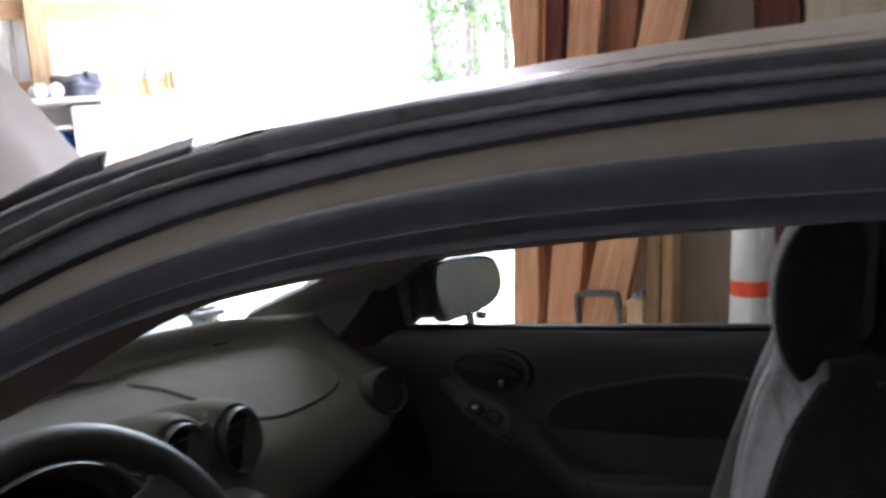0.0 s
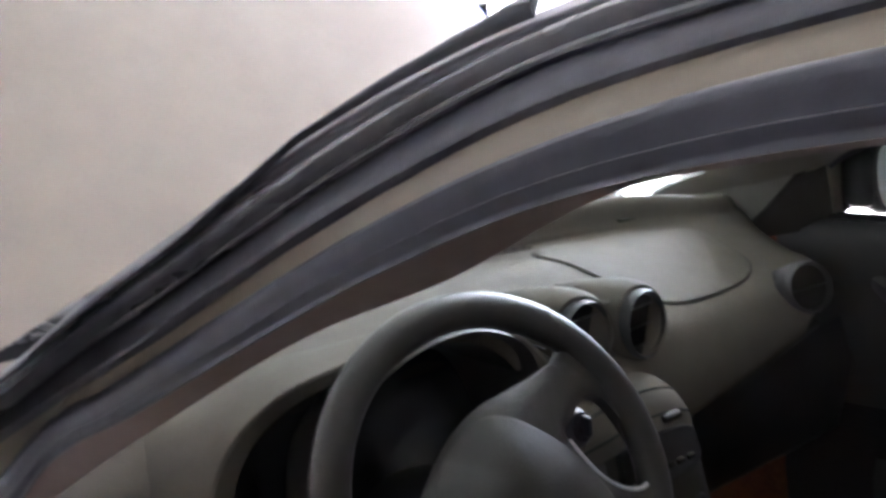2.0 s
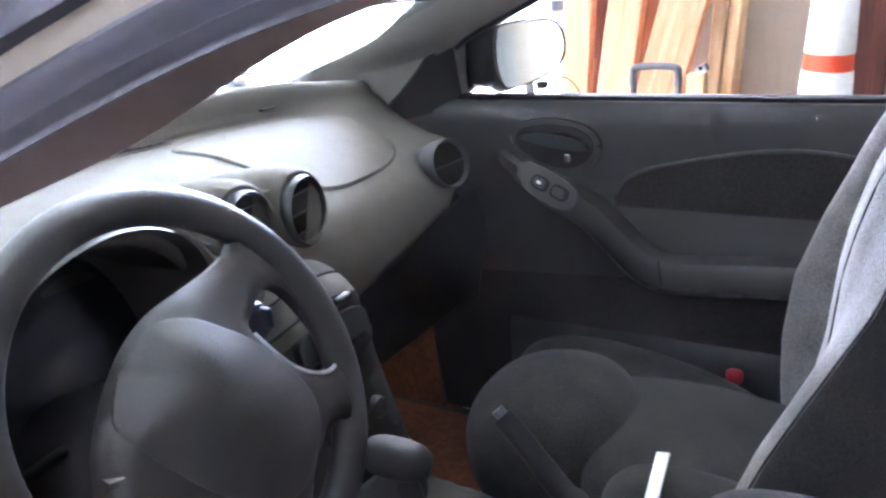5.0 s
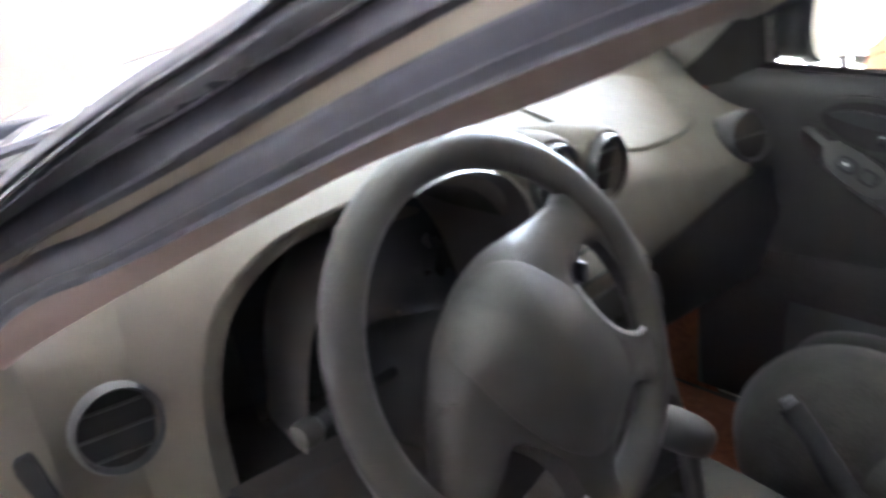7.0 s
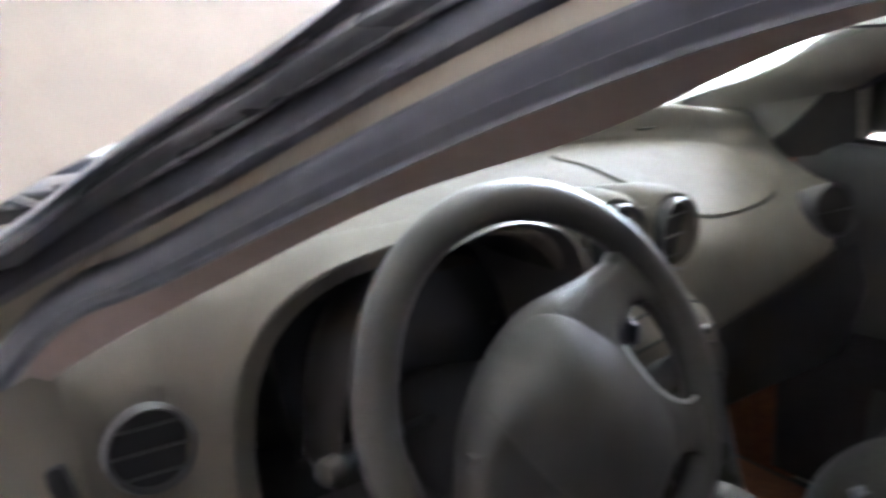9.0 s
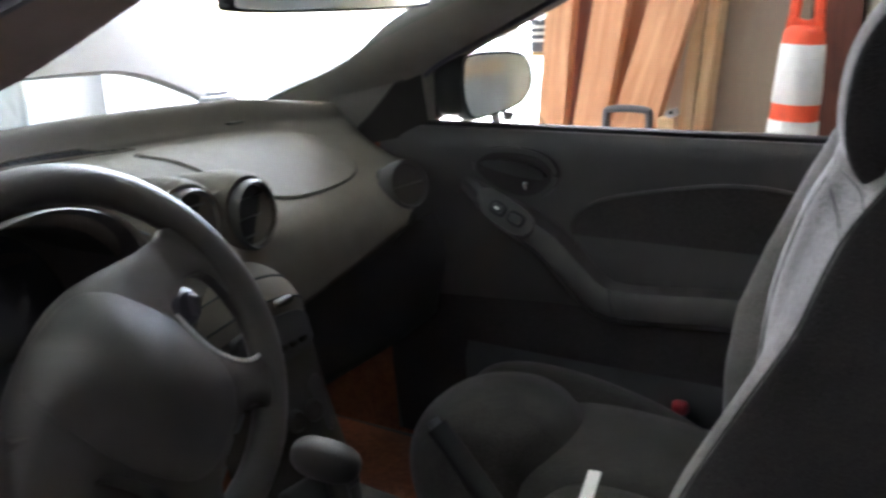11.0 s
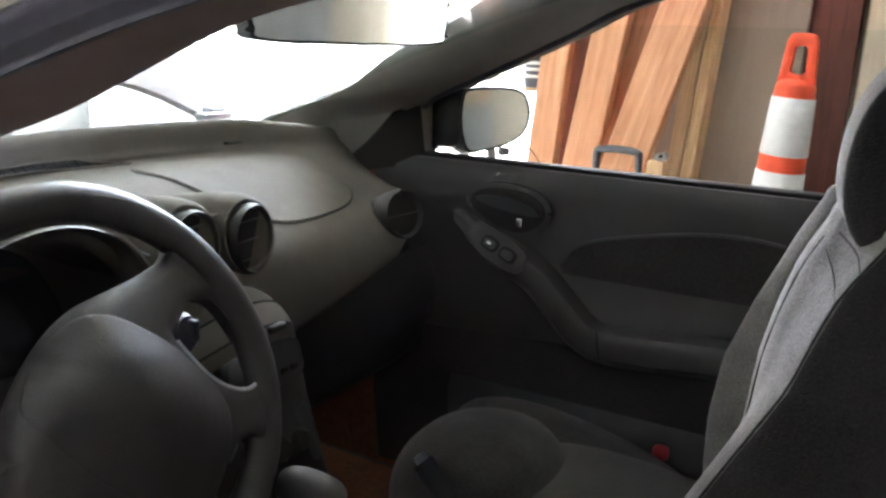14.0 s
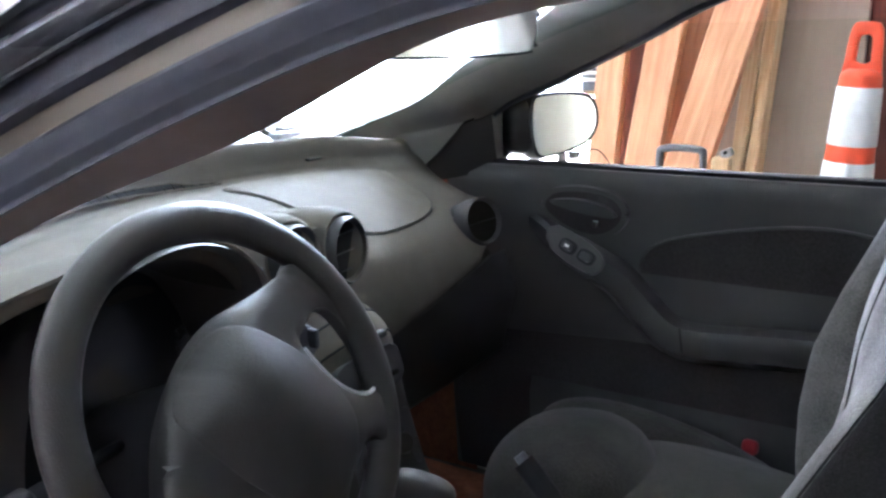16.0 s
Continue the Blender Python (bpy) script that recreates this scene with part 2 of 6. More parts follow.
# ---- tools ----
from mathutils.geometry import delaunay_2d_cdt


def link_mesh(name, bm, mat, parent=None, label="", smooth=True):
    me = bpy.data.meshes.new(name)
    bmesh.ops.recalc_face_normals(bm, faces=bm.faces)
    bm.to_mesh(me)
    bm.free()
    for f in me.polygons:
        f.use_smooth = smooth
    me.materials.append(mat)
    ob = new(name, me)
    if parent:
        ob.parent = parent
    if label:
        tagged(ob, label)
    return ob


def part(name, bm, mat, parent, label="", smooth=True):
    """One mesh object under a thing or under a part."""
    ob = link_mesh(name, bm, mat, parent, label, smooth)
    if smooth:
        ob.data.set_sharp_from_angle(angle=radians(40))
    return ob


def thing(name, label, category, group="", kind="", at=(0, 0, 0)):
    ob = new(name)
    ob.empty_display_size = 0.05
    ob.location = at
    return tagged(ob, label, category, group, kind)


def solid(name, bm, mat, label, category, group="", kind="", smooth=True):
    ob = part(name, bm, mat, None, "", smooth)
    return tagged(ob, label, category, group, kind)


def spline(points, n):
    """n points along a Catmull-Rom curve through the given ones."""
    p = [Vector(q) for q in points]
    p = [2 * p[0] - p[1]] + p + [2 * p[-1] - p[-2]]
    out = []
    for k in range(n):
        u = k / (n - 1) * (len(p) - 3)
        i = min(int(u), len(p) - 4)
        f = u - i
        a, b, c, d = p[i:i + 4]
        out.append(0.5 * (2 * b + (c - a) * f + (2 * a - 5 * b + 4 * c - d) * f * f + (3 * b - a - 3 * c + d) * f ** 3))
    return out


def loft(rings, closed=False, caps=False):
    """A skin over rows of points."""
    bm = bmesh.new()
    vs = [[bm.verts.new(p) for p in ring] for ring in rings]
    n = len(rings[0])
    for a, b in zip(vs, vs[1:]):
        for i in range(n if closed else n - 1):
            j = (i + 1) % n
            bm.faces.new((a[i], a[j], b[j], b[i]))
    if caps and closed:
        bm.faces.new(vs[0][::-1])
        bm.faces.new(vs[-1])
    return bm


def tube(points, radius, seg=10, flat=1.0):
    """A round bar along points; radius may be a list."""
    pts = [Vector(p) for p in points]
    radii = radius if isinstance(radius, (list, tuple)) else [radius] * len(pts)
    rings, up = [], None
    for i, p in enumerate(pts):
        d = (pts[min(i + 1, len(pts) - 1)] - pts[max(i - 1, 0)]).normalized()
        side = d.cross(Vector((0, 0, 1)) if abs(d.z) < 0.95 else Vector((1, 0, 0))).normalized()
        if up is not None and side.dot(up) < 0:
            side = -side
        up = side
        over = side.cross(d).normalized()
        rings.append([p + radii[i] * (math.cos(a) * side + flat * math.sin(a) * over) for a in (2 * math.pi * k / seg for k in range(seg))])
    return loft(rings, True, True)


def rounded(sx, sy, sz, r, at=(0, 0, 0), seg=3, turn=None):
    """A box with rounded edges."""
    bm = bmesh.new()
    bmesh.ops.create_cube(bm, size=1)
    bmesh.ops.scale(bm, vec=(sx, sy, sz), verts=bm.verts)
    r = min(r, 0.49 * min(sx, sy, sz))
    if r > 0:
        bmesh.ops.bevel(bm, geom=bm.edges[:], offset=r, segments=seg, profile=0.5, affect="EDGES")
    m = Matrix.Translation(at)
    if turn is not None:
        m = m @ turn
    bmesh.ops.transform(bm, matrix=m, verts=bm.verts)
    return bm


def cushion(sx, sy, sz, power=4.0, at=(0, 0, 0), turn=None, n=28, dent=None):
    """A stuffed, rounded block: a superellipsoid, optionally pressed in by dent(x, y, z)."""
    def c(a, e):
        v = math.cos(a)
        return math.copysign(abs(v) ** e, v)

    def s(a, e):
        v = math.sin(a)
        return math.copysign(abs(v) ** e, v)

    e = 2 / power
    rings = []
    for i in range(1, n):
        f = math.pi * (i / n - 0.5)
        ring = []
        for k in range(2 * n):
            g = math.pi * k / n
            p = Vector((0.5 * sx * c(f, e) * c(g, e), 0.5 * sy * c(f, e) * s(g, e), 0.5 * sz * s(f, e)))
            ring.append(dent(p) if dent else p)
        rings.append(ring)
    bm = loft(rings, True, True)
    m = Matrix.Translation(at)
    if turn is not None:
        m = m @ turn
    bmesh.ops.transform(bm, matrix=m, verts=bm.verts)
    return bm


def prism(outline, low, high, bevel=0.0, m=None, seg=2):
    """A flat outline (x, y) raised from low to high, with bevelled edges, placed by m."""
    bm = bmesh.new()
    a = [bm.verts.new((x, y, low)) for x, y in outline]
    b = [bm.verts.new((x, y, high)) for x, y in outline]
    n = len(outline)
    for i in range(n):
        bm.faces.new((a[i], a[(i + 1) % n], b[(i + 1) % n], b[i]))
    bm.faces.new(a[::-1])
    top = bm.faces.new(b)
    if bevel:
        bmesh.ops.bevel(bm, geom=list(top.edges), offset=bevel, segments=seg, profile=0.5, affect="EDGES")
    if m is not None:
        bmesh.ops.transform(bm, matrix=m, verts=bm.verts)
    return bm


def smooth_outline(points, n=64):
    """A closed smooth outline (x, y) through the given points."""
    p = [Vector((x, y, 0)) for x, y in points]
    k = len(p)
    out = []
    for j in range(n):
        u = j / n * k
        i, f = int(u), u - int(u)
        a, b, c, d = p[(i - 1) % k], p[i % k], p[(i + 1) % k], p[(i + 2) % k]
        v = 0.5 * (2 * b + (c - a) * f + (2 * a - 5 * b + 4 * c - d) * f * f + (3 * b - a - 3 * c + d) * f ** 3)
        out.append((v.x, v.y))
    return out


def turned(profile, seg=32, m=None):
    """A body of revolution about z from (radius, height) pairs."""
    rings = [[(r * math.cos(2 * math.pi * k / seg), r * math.sin(2 * math.pi * k / seg), h) for k in range(seg)] for r, h in profile]
    bm = loft(rings, True, True)
    if m is not None:
        bmesh.ops.transform(bm, matrix=m, verts=bm.verts)
    return bm


def axes(at, z_axis, x_axis):
    """A frame at a place with its z and, nearly, its x given."""
    z = Vector(z_axis).normalized()
    y = z.cross(Vector(x_axis)).normalized()
    x = y.cross(z)
    return Matrix.Translation(at) @ Matrix((x, y, z)).transposed().to_4x4()


def join(*bms):
    out = bmesh.new()
    for bm in bms:
        me = bpy.data.meshes.new("piece")
        bm.to_mesh(me)
        bm.free()
        out.from_mesh(me)
        bpy.data.meshes.remove(me)
    return out


def table(y, knots, values):
    return float(np.interp(y, knots, values))


# ---- the car: x to the rear, y to the passenger's side ----
YC = -0.03
car = thing("car", "champagne two-door car with its bonnet raised, parked in a barn", "car", at=(0, YC, 0))


def cpart(name, bm, mat, label="", parent=None, smooth=True):
    """A part of the car, built in world places."""
    bmesh.ops.translate(bm, vec=(0, -YC, 0), verts=bm.verts)
    return part(name, bm, mat, parent or car, label, smooth)


def cgroup(name, label):
    ob = new(name)
    ob.empty_display_size = 0.05
    ob.parent = car
    return tagged(ob, label)


def side_y(z):
    """The plane of the door opening, leaning in towards the roof."""
    return -0.746 + 0.655 * (z - 0.912) if z > 0.912 else max(-0.81, -0.746 - 0.55 * (0.912 - z))


OUT = Vector((0, -0.837, 0.548))
UPPER = [(-0.156, 0, 1.030), (-0.055, 0, 1.073), (0.072, 0, 1.132), (0.20, 0, 1.190), (0.324, 0, 1.230), (0.483, 0, 1.252), (0.66, 0, 1.255), (0.95, 0, 1.245), (1.40, 0, 1.19)]
RAIL = spline([(-0.258, 0, 0.25), (-0.262, 0, 0.55), (-0.262, 0, 0.78), (-0.252, 0, 0.91), (-0.215, 0, 0.985)] + UPPER, 110)
OUTER = spline([(-1.50, 0, 0.43), (-1.10, 0, 0.61), (-0.90, 0, 0.70), (-0.72, 0, 0.78), (-0.55, 0, 0.857), (-0.40, 0, 0.925), (-0.28, 0, 0.978)] + UPPER, 280)


def rail_point(i, off, high, flip, line=RAIL):
    a, b = line[max(i - 1, 0)], line[min(i + 1, len(line) - 1)]
    d = (b - a).normalized()
    x, z = line[i].x - d.z * off, line[i].z + d.x * off
    p = Vector((x, side_y(z), z)) + OUT * high
    return Vector((p.x, 2 * YC - p.y, p.z)) if flip else p


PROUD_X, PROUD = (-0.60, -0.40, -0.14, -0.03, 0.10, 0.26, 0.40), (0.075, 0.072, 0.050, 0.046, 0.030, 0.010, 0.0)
# the camera's place at 8.5 s; moulding outlines are fitted to that view
VIEW_EYE = Vector((0.535, -0.763, 1.179))


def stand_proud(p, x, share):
    """Slides outer moulding points along sight lines to VIEW_EYE, most low on the pillar."""
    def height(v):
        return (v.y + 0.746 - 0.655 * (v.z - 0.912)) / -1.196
    h, top = height(p), height(VIEW_EYE)
    return VIEW_EYE + (p - VIEW_EYE) * ((h + share * table(x, PROUD_X, PROUD) - top) / (h - top))


def strip(name, low, high, bulge, mat, x0, x1, flip, label, depth=0.025, lift=0.0, z0=-1, line=RAIL, shape=((0, 0), (0.5, 1), (1, 0)), knots=None, share=(0, 0), ease=1.0, lean=0.1):
    """A moulding that runs along the door opening between two lines of offsets."""
    rings = []
    for i, q in enumerate(line):
        if q.x < x0 or q.x > x1 or q.z < z0:
            continue
        a, b = table(q.x, knots or OFF_X, low), table(q.x, knots or OFF_X, high)
        if len(shape) == 3:
            ring = [rail_point(i, a + (b - a) * k / 8, lift + bulge * math.sin(math.pi * k / 8) ** 0.7, flip, line) for k in range(9)]
        else:
            ring = [rail_point(i, a + (b - a) * f, lift + bulge * h, flip, line) for f, h in shape]
        n = len(ring)
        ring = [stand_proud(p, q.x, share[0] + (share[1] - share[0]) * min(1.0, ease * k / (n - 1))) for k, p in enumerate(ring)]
        # backs run straight away from the camera's point, so it sees none of them
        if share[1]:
            ring += [ring[-1] + (ring[-1] - VIEW_EYE).normalized() * depth, ring[0] + (ring[0] - VIEW_EYE).normalized() * depth + (ring[-1] - ring[0]) * lean]
        else:
            ring += [ring[-1] - OUT * depth, ring[0] - OUT * depth + (ring[-1] - ring[0]) * 0.1]
        rings.append(ring)
    return cpart(name, loft(rings, True, True), mat, label)


# sections of the mouldings: from the cabin's side outwards, share of width and of height
LOBE = ((0, -0.1), (0.05, 0.03), (0.11, 0.15), (0.18, 0.30), (0.26, 0.48), (0.36, 0.70), (0.47, 0.89), (0.58, 1.0), (0.68, 1.0), (0.77, 0.95), (0.85, 0.84), (0.92, 0.70), (0.97, 0.56), (1, 0.42))
LIPPED = ((0, 0.0), (0.08, 0.02), (0.13, 0.10), (0.17, 0.48), (0.22, 0.58), (0.27, 0.48), (0.31, 0.36), (0.36, 0.40), (0.46, 0.66), (0.58, 0.88), (0.70, 1.0), (0.82, 0.94), (0.92, 0.66), (0.98, 0.25), (1, 0.0))
OFF_X = (-0.6, -0.4, -0.3, -0.2, -0.1, 0.0, 0.1, 0.2, 0.3, 0.4, 0.5, 0.65, 1.2)
S0 = (0.108, 0.111, 0.110, 0.107, 0.101, 0.095, 0.080, 0.060, 0.041, 0.030, 0.020, 0.014, 0.012)
S1 = (0.092, 0.098, 0.096, 0.093, 0.088, 0.082, 0.068, 0.051, 0.036, 0.027, 0.018, 0.012, 0.010)
S2 = (0.040, 0.045, 0.048, 0.050, 0.048, 0.047, 0.040, 0.031, 0.022, 0.013, 0.0095, 0.005, 0.004)
S3 = (-0.006, -0.002, 0.0, 0.003, 0.005, 0.006, 0.006, 0.001, -0.002, -0.004, -0.004, -0.004, -0.004)
S4 = (0.016, 0.016, 0.014, -0.013, -0.019, -0.017, -0.017, -0.018, -0.018, -0.015, -0.015, -0.016, -0.016)
S5 = (-0.046, -0.046, -0.046, -0.046, -0.046, -0.043, -0.040, -0.040, -0.039, -0.038, -0.038, -0.038, -0.038)
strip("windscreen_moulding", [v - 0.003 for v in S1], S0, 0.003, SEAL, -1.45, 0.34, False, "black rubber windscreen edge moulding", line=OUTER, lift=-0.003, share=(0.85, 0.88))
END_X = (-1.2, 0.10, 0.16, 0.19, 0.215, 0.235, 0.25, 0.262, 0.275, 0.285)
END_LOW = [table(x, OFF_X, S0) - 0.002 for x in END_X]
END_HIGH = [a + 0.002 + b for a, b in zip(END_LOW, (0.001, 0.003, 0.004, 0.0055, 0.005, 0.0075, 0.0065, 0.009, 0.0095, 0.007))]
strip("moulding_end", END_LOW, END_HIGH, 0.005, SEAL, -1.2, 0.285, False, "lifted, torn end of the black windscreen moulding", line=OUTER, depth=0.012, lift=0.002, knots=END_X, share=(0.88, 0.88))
strip("outer_weatherstrip", S2, S1, 0.012, LIGHTENED_RUBBER, -1.45, 1.35, False, "glossy black rubber weatherstrip lobe", line=OUTER, lift=-0.010, shape=LOBE, share=(0.6, 0.85), ease=2.0, lean=-0.02)
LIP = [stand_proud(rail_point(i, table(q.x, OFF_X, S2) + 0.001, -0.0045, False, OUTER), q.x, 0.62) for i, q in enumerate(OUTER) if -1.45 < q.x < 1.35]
cpart("weatherstrip_lip", tube(LIP, 0.0026, 8), LIGHTENED_RUBBER, "thin pale lip of the weatherstrip")
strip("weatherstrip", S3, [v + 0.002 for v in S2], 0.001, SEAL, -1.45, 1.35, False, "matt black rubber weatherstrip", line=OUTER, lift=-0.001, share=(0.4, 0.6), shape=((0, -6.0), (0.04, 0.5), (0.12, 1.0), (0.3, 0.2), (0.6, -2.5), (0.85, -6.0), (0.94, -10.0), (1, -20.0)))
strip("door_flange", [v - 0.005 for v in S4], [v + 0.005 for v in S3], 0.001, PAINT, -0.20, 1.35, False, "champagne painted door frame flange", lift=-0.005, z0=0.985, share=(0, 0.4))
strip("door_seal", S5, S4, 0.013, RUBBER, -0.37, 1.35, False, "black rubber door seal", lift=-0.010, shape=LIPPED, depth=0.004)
# pillar and roof rail trim: from the door seal inwards to the edge over the cabin
EDGE_X = (-0.30, -0.15, 0.0, 0.10, 0.20, 0.30, 0.40, 0.50, 0.62, 0.80, 1.40)
EDGE_Y = (-0.731, -0.678, -0.624, -0.575, -0.533, -0.507, -0.496, -0.496, -0.504, -0.515, -0.54)
EDGE_Z = (0.860, 0.951, 1.035, 1.091, 1.131, 1.178, 1.1955, 1.2045, 1.209, 1.210, 1.15)
EDGE = spline([(x, y, z) for x, y, z in zip(EDGE_X, EDGE_Y, EDGE_Z)], 90)


def edge_at(x):
    return Vector((x, table(x, [p.x for p in EDGE], [p.y for p in EDGE]), table(x, [p.x for p in EDGE], [p.z for p in EDGE])))


rows = []
for i, q in enumerate(RAIL):
    if q.z < 0.90 or q.x > 1.33:
        continue
    a = rail_point(i, table(q.x, OFF_X, S5) + 0.004, -0.009, False)
    b = edge_at(max(-0.235, a.x + 0.02 if q.z > 1.0 else a.x + 0.02 + 0.25 * (1.0 - q.z)))
    up = Vector((0, -0.45, -0.6))
    rows.append([a + up * -0.004] + [a + (b - a) * f + up * 0.004 * math.sin(math.pi * f) for f in (0.05, 0.2, 0.4, 0.6, 0.8, 0.94)] + [b, b + Vector((0.0, 0.006, 0.004)), b + Vector((0.0, 0.012, 0.020))])
cpart("pillar_trim", loft(rows), TRIM, "taupe plastic pillar and roof rail trim")

# passenger's windscreen pillar: its inside trim from the window's edge to the glass
WIN_TOP = spline([(-0.300, 0.602, 1.035), (-0.250, 0.588, 1.062), (-0.101, 0.549, 1.122), (0.016, 0.517, 1.170), (0.137, 0.484, 1.222), (0.30, 0.462, 1.258), (0.7, 0.455, 1.27), (1.3, 0.47, 1.24)], 48)
SCREEN_EDGE = spline([(-0.66, 0.545, 0.975), (-0.60, 0.536, 0.998), (-0.405, 0.505, 1.062), (-0.278, 0.470, 1.130), (-0.148, 0.444, 1.185), (-0.02, 0.415, 1.240), (0.3, 0.40, 1.285), (1.3, 0.41, 1.27)], 48)
rows = []
for w, v in zip(WIN_TOP, SCREEN_EDGE):
    inn = Vector((0.15, -0.75, -0.45)).normalized()
    rows.append([w + Vector((0, 0.05, 0.02)), w + Vector((0, 0.012, 0.0)), w, w + (v - w) * 0.06 + inn * 0.008, w + (v - w) * 0.3 + inn * 0.020, w + (v - w) * 0.6 + inn * 0.020, w + (v - w) * 0.9 + inn * 0.008, v, v + Vector((-0.01, 0.03, 0.01))])
w, v = WIN_TOP[0], SCREEN_EDGE[0]
foot = []
for k in range(7):
    f = 1 - k / 7
    a, b = w + Vector((-0.004, 0.030, -0.105)) * f, v + Vector((-0.03, 0.03, -0.05)) * f
    flare = 0.030 * f * f
    foot.append([a + Vector((0, 0.05, 0.02)), a + Vector((0, 0.012, 0.0)), a] + [a + (b - a) * q + inn * (h + flare * math.sin(math.pi * q)) for q, h in ((0.06, 0.008), (0.3, 0.020), (0.6, 0.020), (0.9, 0.008))] + [b, b + Vector((-0.01, 0.03, 0.01))])
cpart("passenger_pillar_trim", loft(foot + rows), PILLAR, "grey windscreen pillar trim")
cover = [[r[2] + Vector((0.004, -0.004, 0)), r[3] + inn * 0.006, r[3] + (r[4] - r[3]) * 1.5 * (1 - 0.90 * k / 8) + inn * 0.007, r[3] + (r[4] - r[3]) * 1.6 * (1 - 0.90 * k / 8) - inn * 0.004] for k, r in enumerate(foot + rows[:2])]
cpart("mirror_cover", loft(cover), DASHDARK, "dark triangular cover at the window's front corner")
cpart("passenger_roof_rail", loft([[w + Vector((0, 0.05, 0.02)), w + Vector((0, 0.10, 0.0)), w + Vector((-0.01, 0.11, 0.01)), v + Vector((0.0, 0.045, -0.004))] for w, v in zip(WIN_TOP, SCREEN_EDGE)]), PAINT, "champagne passenger roof rail")
cpart("window_top_seal", tube([w + Vector((0, 0.014, -0.003)) for w in WIN_TOP], 0.006, 6), SEAL, "black window channel rubber")

# painted hinge pillar between the weatherstrip and the door seal
low_i = max(i for i, q in enumerate(RAIL) if q.x <= -0.150 and q.z < 1.035)
low_o = max(i for i, q in enumerate(OUTER) if q.x <= -0.150)
rows = []
for k in range(25):
    f = k / 24
    k_in = round(low_i * (1 - f))
    a = rail_point(k_in, table(RAIL[k_in].x, OFF_X, S4) + 0.001, -0.006, False)
    k_out = round(low_o * (1 - f))
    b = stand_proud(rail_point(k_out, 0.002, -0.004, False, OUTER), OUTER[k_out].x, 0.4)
    rows.append([a + (b - a) * q + OUT * 0.006 * math.sin(math.pi * q) for q in (0, 0.2, 0.4, 0.6, 0.8, 1.0)])
cpart("hinge_pillar", loft(rows), PAINT, "champagne painted hinge pillar")
rows = []
for z in (0.25, 0.40, 0.55, 0.66, 0.74, 0.80):
    i = min(range(40), key=lambda k: abs(RAIL[k].z - z))
    a = rail_point(i, -0.010, -0.004, False)
    rows.append([a, Vector((-0.36, a.y - 0.022, z)), Vector((-0.50, -0.862, z)), Vector((-0.80, -0.880, z)), Vector((-1.10, -0.865, z))])
cpart("door_jamb", loft(rows), PAINT, "champagne painted jamb below the hinge")

# roof skin and headliner
ROOF_X = [0.27 + k * 0.1 for k in range(12)]


def rail_at(x):
    i = min(range(30, len(RAIL)), key=lambda k: abs(RAIL[k].x - x))
    return i


def roof_rows(off, drop, far, inner=False):
    """Rows across the roof, from the driver's rail to the passenger's edge at the height far."""
    rows = []
    for x in ROOF_X:
        e = rail_point(rail_at(x), table(x, OFF_X, off), 0.0, False) if not inner else edge_at(x) + Vector((0, 0.008, 0.012))
        back = 0.07 * max(0, 1 - (x - 0.27) / 0.5)
        end = Vector((x, 0.44, far - 0.10 * max(0, x - 0.9)))
        rows.append([Vector((x - back * (1 - u * u), e.y + (end.y - e.y) * (u + 1) / 2, e.z + (end.z - e.z) * (u + 1) / 2 + (0.048 - drop) * (1 - u * u))) for u in (k / 12 - 1 for k in range(25))])
    return rows


cpart("roof", loft(roof_rows(S1, 0.006, 1.29)), PAINT, "champagne painted roof skin")
cpart("headliner", loft(roof_rows(S5, 0.0, 1.275, True)), HEADLINER, "light grey woven headliner")

# windscreen
glass_rows = []
for x, z in ((-0.64, 0.945), (-0.50, 1.005), (-0.35, 1.064), (-0.2, 1.122), (-0.05, 1.176), (0.1, 1.224), (0.275, 1.268)):
    w = YC - side_y(z) - 0.01
    b = 0.20 * (0.275 - x) / 0.9 + 0.06
    glass_rows.append([Vector((x - b * (1 - u * u), YC + u * w, z + 0.05 * (1 - u * u) * (x + 0.64) / 0.9 - 0.075 * max(0.0, -0.55 - u))) for u in (k / 10 - 1 for k in range(21))])
screen = cpart("windscreen", loft(glass_rows), GLASS, "laminated windscreen with a translucent haze film")
screen.visible_shadow = False
HEAD = [p + Vector((0, 0, -0.016)) for p in glass_rows[-1][4:-4]]
cpart("windscreen_header", loft([[p + Vector((-0.01, 0, -0.006)) for p in HEAD], [p + Vector((0.06, 0, -0.012)) for p in HEAD], [p + Vector((0.07, 0, -0.03)) for p in HEAD],
                                 [p + Vector((0.005, 0, -0.012)) for p in HEAD], [p + Vector((-0.01, 0, -0.006)) for p in HEAD]]), HEADLINER, "grey headliner edge above the windscreen")

# cowl between windscreen and bonnet, with wiper arms
cowl = []
for f in range(6):
    row = []
    for u in (k / 10 - 1 for k in range(21)):
        base = glass_rows[0][int(round((u + 1) * 10))]
        if abs(u) > 0.91:
            continue
        row.append(base + Vector((0.02 - 0.035 * f, 0, -0.02 + 0.006 * math.sin(f * 1.6))))
    cowl.append(row)
cpart("cowl", loft(cowl), DARK, "black plastic cowl panel")
for y0, y1 in ((-0.55, 0.02), (0.02, 0.50)):
    pts = [(-0.90 + 0.3 * (y - YC) ** 2, y, 0.945 + 0.012 * math.sin(3.1 * (y - y0) / (y1 - y0))) for y in np.linspace(y0, y1, 9)]
    wiper = cpart("wiper", tube(pts, [0.009] * 4 + [0.006] * 5, 6), DARK, "black wiper arm and blade")

